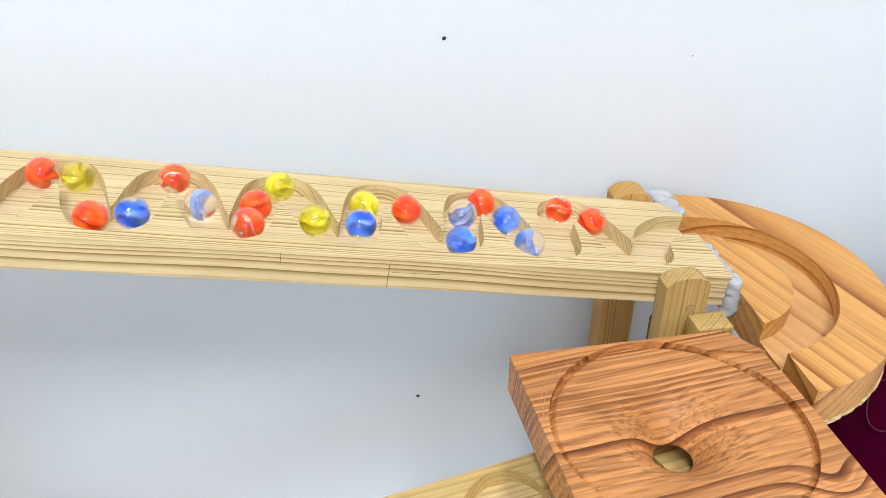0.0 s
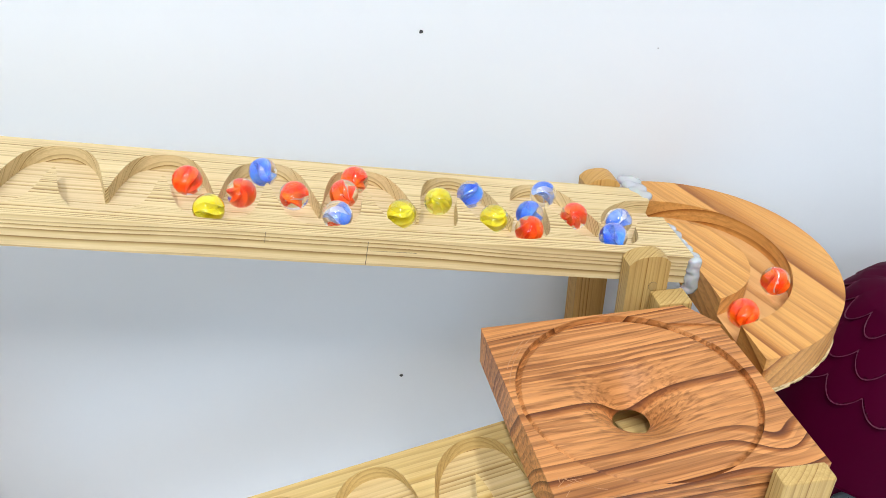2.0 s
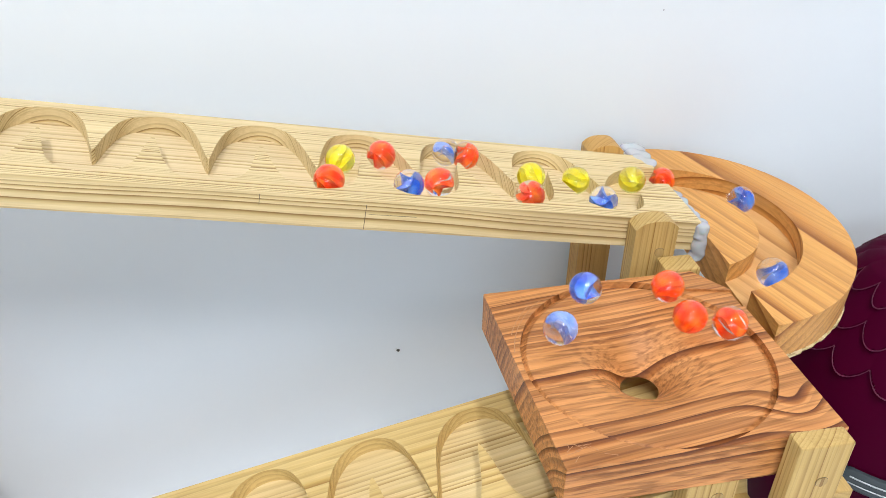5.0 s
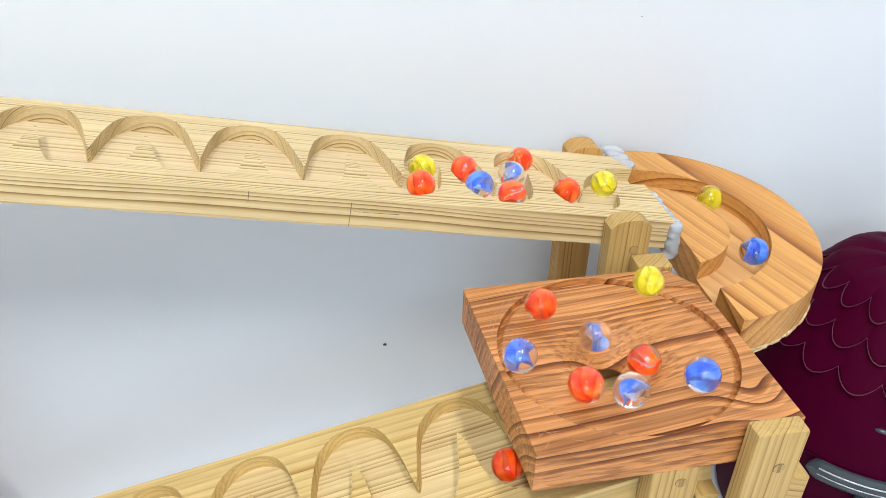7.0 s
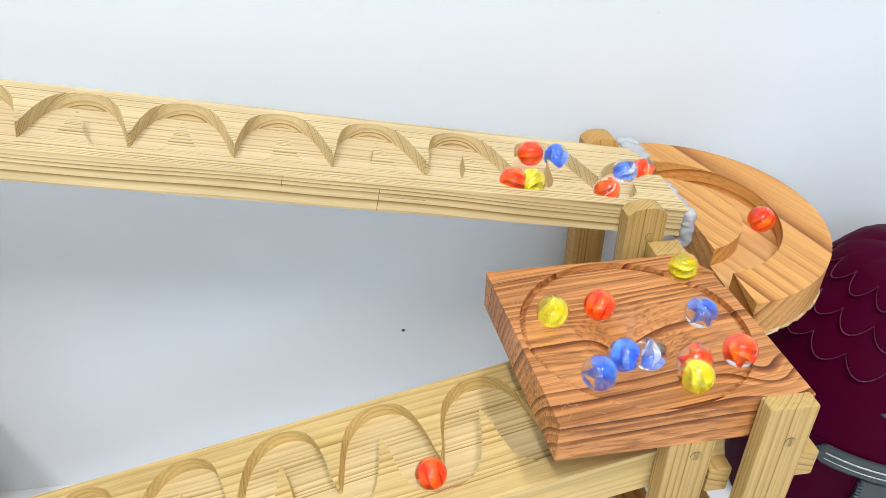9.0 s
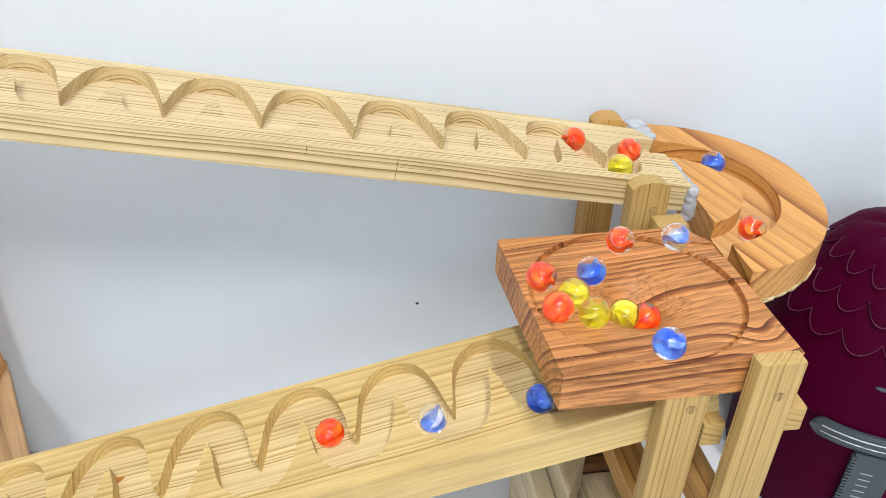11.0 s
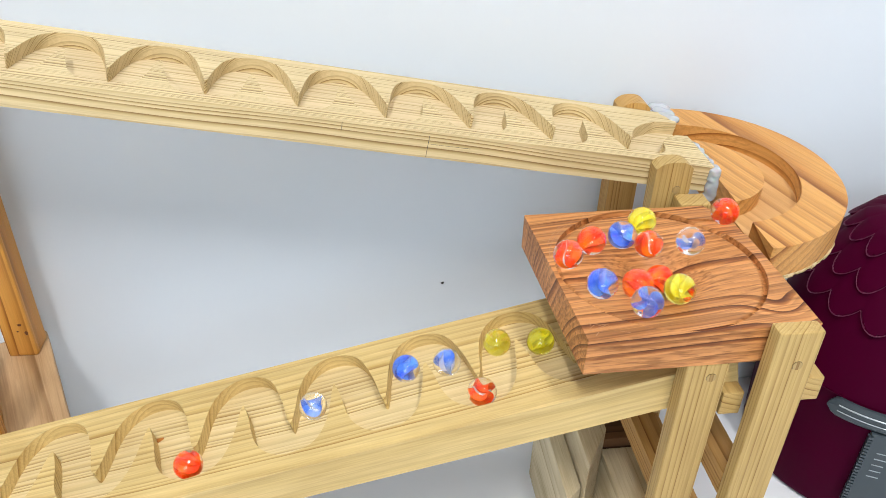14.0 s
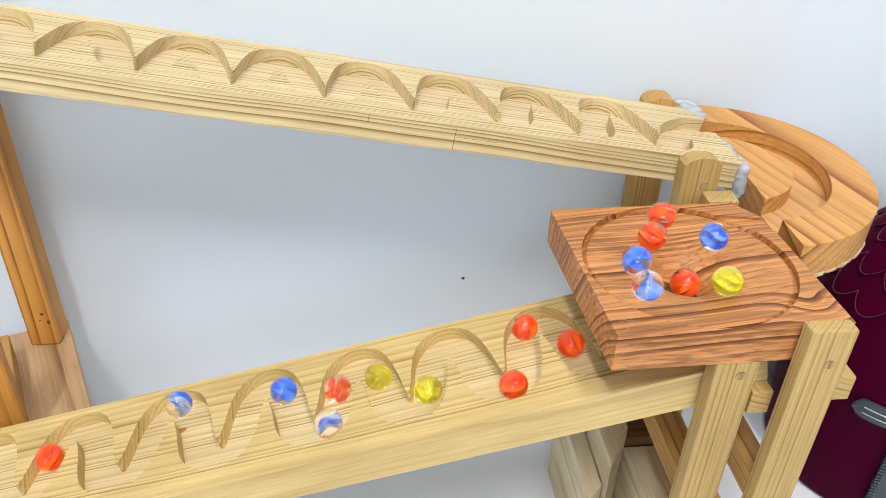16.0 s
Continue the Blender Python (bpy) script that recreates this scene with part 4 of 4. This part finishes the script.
    roll(balls[6], [(0, "U", 136.85), (0.5, "U", 146), (1, "U", 148.2), (1.5, "U", 151.6), (2, "U", 153.6), (2.5, "U", 156.75), (3, "U", 160.9), (3.5, "U", 163.85), (4, "U", 168.85), (4.38, "U", 171.5), (4.53, "C", 80, 57), (4.98, "C", 29, 57), (5.43, "C", -20.5, 57), (5.87, "C", -70, 57), (6.5, "B", 29.1, 476), (7, "B", 48.9, 547), (7.5, "B", 49.7, 592), (8, "B", 47.2, 627), (8.5, "B", 32.8, 656), (9, "B", 34.3, 722), (9.5, "B", 36.9, 788), (10, "B", 40.4, 855), (10.5, "B", 44.5, 921), (11, "B", 49.1, 987), (11.5, "B", 33.5, 1021), (12, "B", 23.7, 1115), (12.5, "B", 31.5, 1209), (13, "B", 49, 1250), (13.5, "B", 48.9, 1285), (14, "B", 44.1, 1322), (14.5, "B", 32.2, 1367), (15, "B", 30.6, 1443), (15.5, "B", 30.5, 1542), (16, "B", 30.2, 1628)])
    roll(balls[7], [(0, "U", 130.4), (0.5, "U", 140.7), (1, "U", 145.45), (1.5, "U", 147.65), (2, "U", 151.6), (2.5, "U", 154.25), (3, "U", 157.7), (3.5, "U", 161.45), (4, "U", 165.7), (4.83, "U", 171.5), (4.98, "C", 80, 57), (5.43, "C", 29, 57), (5.88, "C", -20.5, 57), (6.32, "C", -70, 57), (6.5, "F", 0.2002, 0.369), (7, "B", 41.7, 133), (7.5, "B", 49.4, 185), (8, "B", 50.5, 234), (8.5, "B", 48.8, 262), (9, "B", 48.9, 322), (9.5, "B", 49.1, 381), (10, "B", 49.3, 441), (10.5, "B", 49.6, 500), (11, "B", 49.9, 560), (11.5, "B", 49.2, 607), (12, "B", 47, 645), (12.5, "B", 32.9, 687), (13, "B", 24, 829), (13.5, "B", 22.5, 964), (13.75, "H"), (13.9, "L", 147), (15.5, "L", 130.85), (16, "L", 120.25)])
    roll(balls[8], [(0, "U", 124.85), (0.5, "U", 137.25), (1, "U", 140.2), (1.5, "U", 145.05), (2, "U", 147.2), (2.5, "U", 151.4), (3, "U", 153.75), (3.5, "U", 157.55), (4, "U", 161.6), (5.1, "U", 171.5), (5.25, "C", 80, 57), (6.5, "C", -60.5, 55.2), (7, "B", 50.9, 52), (7.5, "B", 40.7, 135), (8, "B", 49.4, 181), (8.5, "B", 47.3, 209), (9, "B", 44.3, 285), (9.5, "B", 38.9, 361), (10, "B", 31.8, 437), (10.5, "B", 23.4, 513), (11, "B", 13.9, 589), (11.5, "B", 10.5, 692), (12, "B", 4.1, 1089), (12.25, "H"), (12.4, "L", 147), (13.5, "L", 132.9), (14, "L", 130.7), (14.5, "L", 125.75), (15, "L", 122.65), (15.4, "L", 116.8), (16, "L", 107.15)])
    roll(balls[9], [(0, "U", 123.1), (0.5, "U", 132.35), (1, "U", 137.1), (1.5, "U", 139.6), (2, "U", 144.7), (2.5, "U", 146.8), (3, "U", 150.65), (3.5, "U", 153.6), (4, "U", 156.15), (5.89, "U", 171.5), (6.04, "C", 80, 57), (6.5, "C", 29, 58.6), (7, "C", -32.8, 56.9), (7.5, "F", 0.2137, 0.37), (8, "B", 45.1, 118), (8.5, "B", 49.2, 162), (9, "B", 47.1, 229), (9.5, "B", 43.2, 297), (10, "B", 38.1, 364), (10.5, "B", 32.1, 432), (11, "B", 25.3, 499), (11.5, "B", 43.2, 540), (12, "B", 48.9, 578), (12.5, "B", 48.8, 609), (13, "B", 33.1, 641), (13.5, "B", 24.5, 760), (14, "B", 28, 838), (14.5, "B", 39.7, 891), (15, "B", 39.3, 930), (15.5, "B", 17.3, 1063), (16, "B", 26.9, 1120)])
    roll(balls[10], [(0, "U", 117), (0.5, "U", 126.3), (1, "U", 131.3), (1.5, "U", 136.35), (2, "U", 139.25), (2.5, "U", 144.65), (3, "U", 146.75), (3.5, "U", 150.85), (4, "U", 153.3), (6.25, "U", 171.5), (6.4, "C", 80, 57), (6.5, "C", 79.3, 57.1), (7, "C", 30.8, 58.7), (7.5, "C", -27.9, 55.5), (8, "F", 0.2219, 0.3696), (8.5, "B", 40.6, 61), (9, "B", 40.2, 164), (9.5, "B", 34.0, 267), (9.75, "B", 27.0, 320), (10, "B", 23.0, 370), (10.5, "B", 33.0, 473), (11, "B", 36.6, 576), (11.25, "H"), (11.4, "L", 147), (13, "L", 132.45), (13.5, "L", 129.6), (14, "L", 124.5), (14.5, "L", 121.05), (15, "L", 115.95), (15.4, "L", 110.85), (16, "L", 100.4)])
    roll(balls[11], [(0, "U", 112.45), (0.5, "U", 121.3), (1, "U", 124.15), (1.5, "U", 129.75), (2, "U", 132.45), (2.5, "U", 136.95), (3, "U", 139), (3.5, "U", 144.55), (4, "U", 146.7), (6.5, "U", 165.35), (7, "U", 169.8), (7.5, "C", 64.8, 58.9), (8, "C", 12.2, 57.5), (8.5, "C", -39.7, 57.9), (8.59, "C", -50, 57), (8.68, "C", -60, 57), (8.77, "C", -70, 57), (9.12, "B", 47, 58), (9.75, "B", 43.2, 221), (10.37, "B", 39.3, 385), (11, "B", 35.5, 548), (11.5, "B", 36.7, 585), (12, "B", 25.2, 635), (12.5, "B", 26.6, 806), (13, "B", 33.9, 900), (13.5, "B", 35.7, 939), (14, "B", 26.6, 992), (14.5, "B", 23, 1102), (15, "B", 30.2, 1169), (15.5, "B", 35.8, 1253), (16, "B", 25.9, 1377)])
    roll(balls[12], [(0, "U", 109), (0.5, "U", 118), (1, "U", 121.85), (1.5, "U", 123.8), (2, "U", 126.75), (2.5, "U", 131.7), (3, "U", 136.85), (3.5, "U", 139.8), (4, "U", 145.1), (6.5, "U", 159.9), (7, "U", 162.25), (7.5, "U", 167.55), (8, "U", 171.65), (8.5, "C", 46.7, 57.1), (8.85, "C", 7, 57), (9.2, "C", -31.5, 57), (9.54, "C", -70, 57), (9.89, "B", 47, 58), (10.45, "B", 48.2, 114), (11, "B", 49.5, 169), (11.5, "B", 45, 205), (12, "B", 32.1, 244), (12.5, "B", 16.9, 362), (13, "B", 12.9, 608), (13.5, "B", 22, 868), (14, "B", 3.7, 1119), (14.5, "B", 2.4, 1506), (14.95, "B", 7, 1760), (15.15, "H"), (15.32, "L", 147), (16, "L", 131.25)])
    roll(balls[13], [(0, "U", 107.35), (0.5, "U", 114.75), (1, "U", 117.1), (1.5, "U", 121.95), (2, "U", 124.3), (2.5, "U", 127.15), (3, "U", 131.1), (3.5, "U", 135.5), (4, "U", 138), (6.5, "U", 153.7), (7, "U", 157.4), (7.5, "U", 161), (8, "U", 165.05), (8.5, "U", 168.6), (8.91, "U", 171.5), (9.06, "C", 80, 57), (9.52, "C", 29, 57), (9.96, "C", -20.5, 57), (10.4, "C", -70, 57), (11, "B", 40.1, 444), (11.5, "B", 45.6, 514), (12, "B", 42.2, 560), (12.5, "B", 31.9, 621), (13, "B", 24.5, 769), (13.5, "B", 34.1, 896), (14, "B", 49.7, 895), (14.5, "B", 49.6, 908), (15, "B", 48.2, 947), (15.5, "B", 35.4, 1009), (16, "B", 37.7, 1174)])
    roll(balls[14], [(0, "U", 101.35), (0.5, "U", 110.15), (1, "U", 114.8), (1.5, "U", 117.35), (2, "U", 121.95), (2.5, "U", 124.3), (3, "U", 128.4), (3.5, "U", 131.7), (4, "U", 135.7), (6.5, "U", 150.8), (7, "U", 154.1), (7.5, "U", 158.5), (8, "U", 161.45), (8.5, "U", 165.55), (9.1, "U", 171.5), (9.25, "C", 80, 57), (9.71, "C", 29, 57), (10.15, "C", -20.5, 57), (10.59, "C", -70, 57), (11, "B", 53.1, 407), (11.5, "B", 34.1, 496), (12, "B", 42, 531), (12.5, "B", 49.9, 577), (13, "B", 44.5, 612), (13.5, "B", 31.4, 661), (14, "B", 27.8, 754), (14.5, "B", 33.8, 836), (15, "B", 49.5, 883), (15.5, "B", 46.7, 948), (16, "B", 42.4, 941)])
    roll(balls[15], [(0, "U", 97.55), (0.5, "U", 107.45), (1, "U", 109.2), (1.5, "U", 113.85), (2, "U", 116.35), (2.5, "U", 120.2), (3, "U", 122.95), (3.5, "U", 126.8), (4, "U", 131.25), (6.5, "U", 146.9), (7, "U", 151.6), (7.5, "U", 154.05), (8, "U", 157.45), (8.5, "U", 160.85), (9.65, "U", 171.5), (9.8, "C", 80, 57), (11, "C", -54.6, 54.2), (11.5, "F", 0.1969, 0.3688), (12, "B", 33.1, 141), (12.5, "B", 48.4, 172), (13, "B", 35.4, 208), (13.5, "B", 24.9, 266), (14, "B", 20.4, 446), (14.5, "B", 23, 535), (15, "B", 15.5, 566), (15.25, "H"), (15.45, "L", 147), (16, "L", 146)])
    roll(balls[16], [(0, "U", 92.65), (0.5, "U", 102.4), (1, "U", 106.9), (1.5, "U", 108.7), (2, "U", 112.2), (2.5, "U", 115.6), (3, "U", 118.9), (3.5, "U", 122.65), (4, "U", 125.7), (6.5, "U", 145.5), (7, "U", 147.45), (7.5, "U", 151.55), (8, "U", 153.65), (8.5, "U", 155.75), (10.49, "U", 171.5), (10.64, "C", 80, 57), (11, "C", 39.9, 59), (11.5, "C", -18.2, 56.1), (12, "C", -71.3, 51.6), (12.5, "B", 39.2, 58), (13, "B", 35.2, 148), (13.5, "B", 50, 177), (14, "B", 44.5, 210), (14.5, "B", 24.2, 258), (15, "B", 27.3, 416), (15.5, "B", 3.5, 531), (15.75, "H"), (15.95, "L", 147), (16, "L", 146)])
    roll(balls[17], [(0, "U", 88.65), (0.5, "U", 100), (1, "U", 102.9), (1.5, "U", 106.95), (2, "U", 108.65), (2.5, "U", 111.95), (3, "U", 115.5), (3.5, "U", 118), (4, "U", 122.25), (6.5, "U", 141.85), (7, "U", 145.85), (7.5, "U", 147.45), (8, "U", 150.65), (8.5, "U", 152.3), (11, "U", 170.2), (11.5, "C", 65.2, 57.5), (12, "C", 10.2, 57.1), (12.5, "C", -50.6, 55.1), (13, "F", 0.1975, 0.3682), (13.5, "B", 32.8, 120), (14, "B", 37.5, 151), (14.5, "B", 46.5, 212), (15, "B", 36.7, 251), (15.5, "B", 27.4, 430), (16, "B", 25, 481)])
    roll(balls[18], [(0, "U", 84.5), (0.5, "U", 93.4), (1, "U", 97.1), (1.5, "U", 101.2), (2, "U", 104.95), (2.5, "U", 107.6), (3, "U", 109.9), (3.5, "U", 114.4), (4, "U", 116.55), (6.5, "U", 135.75), (7, "U", 139), (7.5, "U", 144.1), (8, "U", 146.4), (8.5, "U", 148.1), (11, "U", 166.05), (11.5, "U", 169.4), (12, "C", 67.5, 53.4), (12.5, "C", 18.7, 58.8), (13, "C", -40.1, 58), (13.5, "F", 0.2121, 0.3683), (14, "B", 36.3, 87), (14.5, "B", 39.3, 148), (15, "B", 40.8, 188), (15.5, "B", 26.7, 261), (15.75, "H"), (15.95, "L", 147), (16, "L", 146)])
    roll(balls[19], [(0, "U", 80.85), (0.5, "U", 89.7), (1, "U", 93.1), (1.5, "U", 95.9), (2, "U", 100.6), (2.5, "U", 104.35), (3, "U", 107.55), (3.5, "U", 109.5), (4, "U", 113.95), (6.5, "U", 132.4), (7, "U", 137.05), (7.5, "U", 139.45), (8, "U", 144.5), (8.5, "U", 146.6), (11, "U", 160.25), (11.5, "U", 162.8), (12, "U", 168.7), (12.5, "C", 76.3, 63.5), (13, "C", 24.8, 56.9), (13.5, "C", -34.5, 56.6), (14, "F", 0.2138, 0.3707), (14.5, "B", 38.6, 79), (15, "B", 34.7, 150), (15.5, "B", 29.8, 220), (16, "B", 1.9, 261)])


motions()
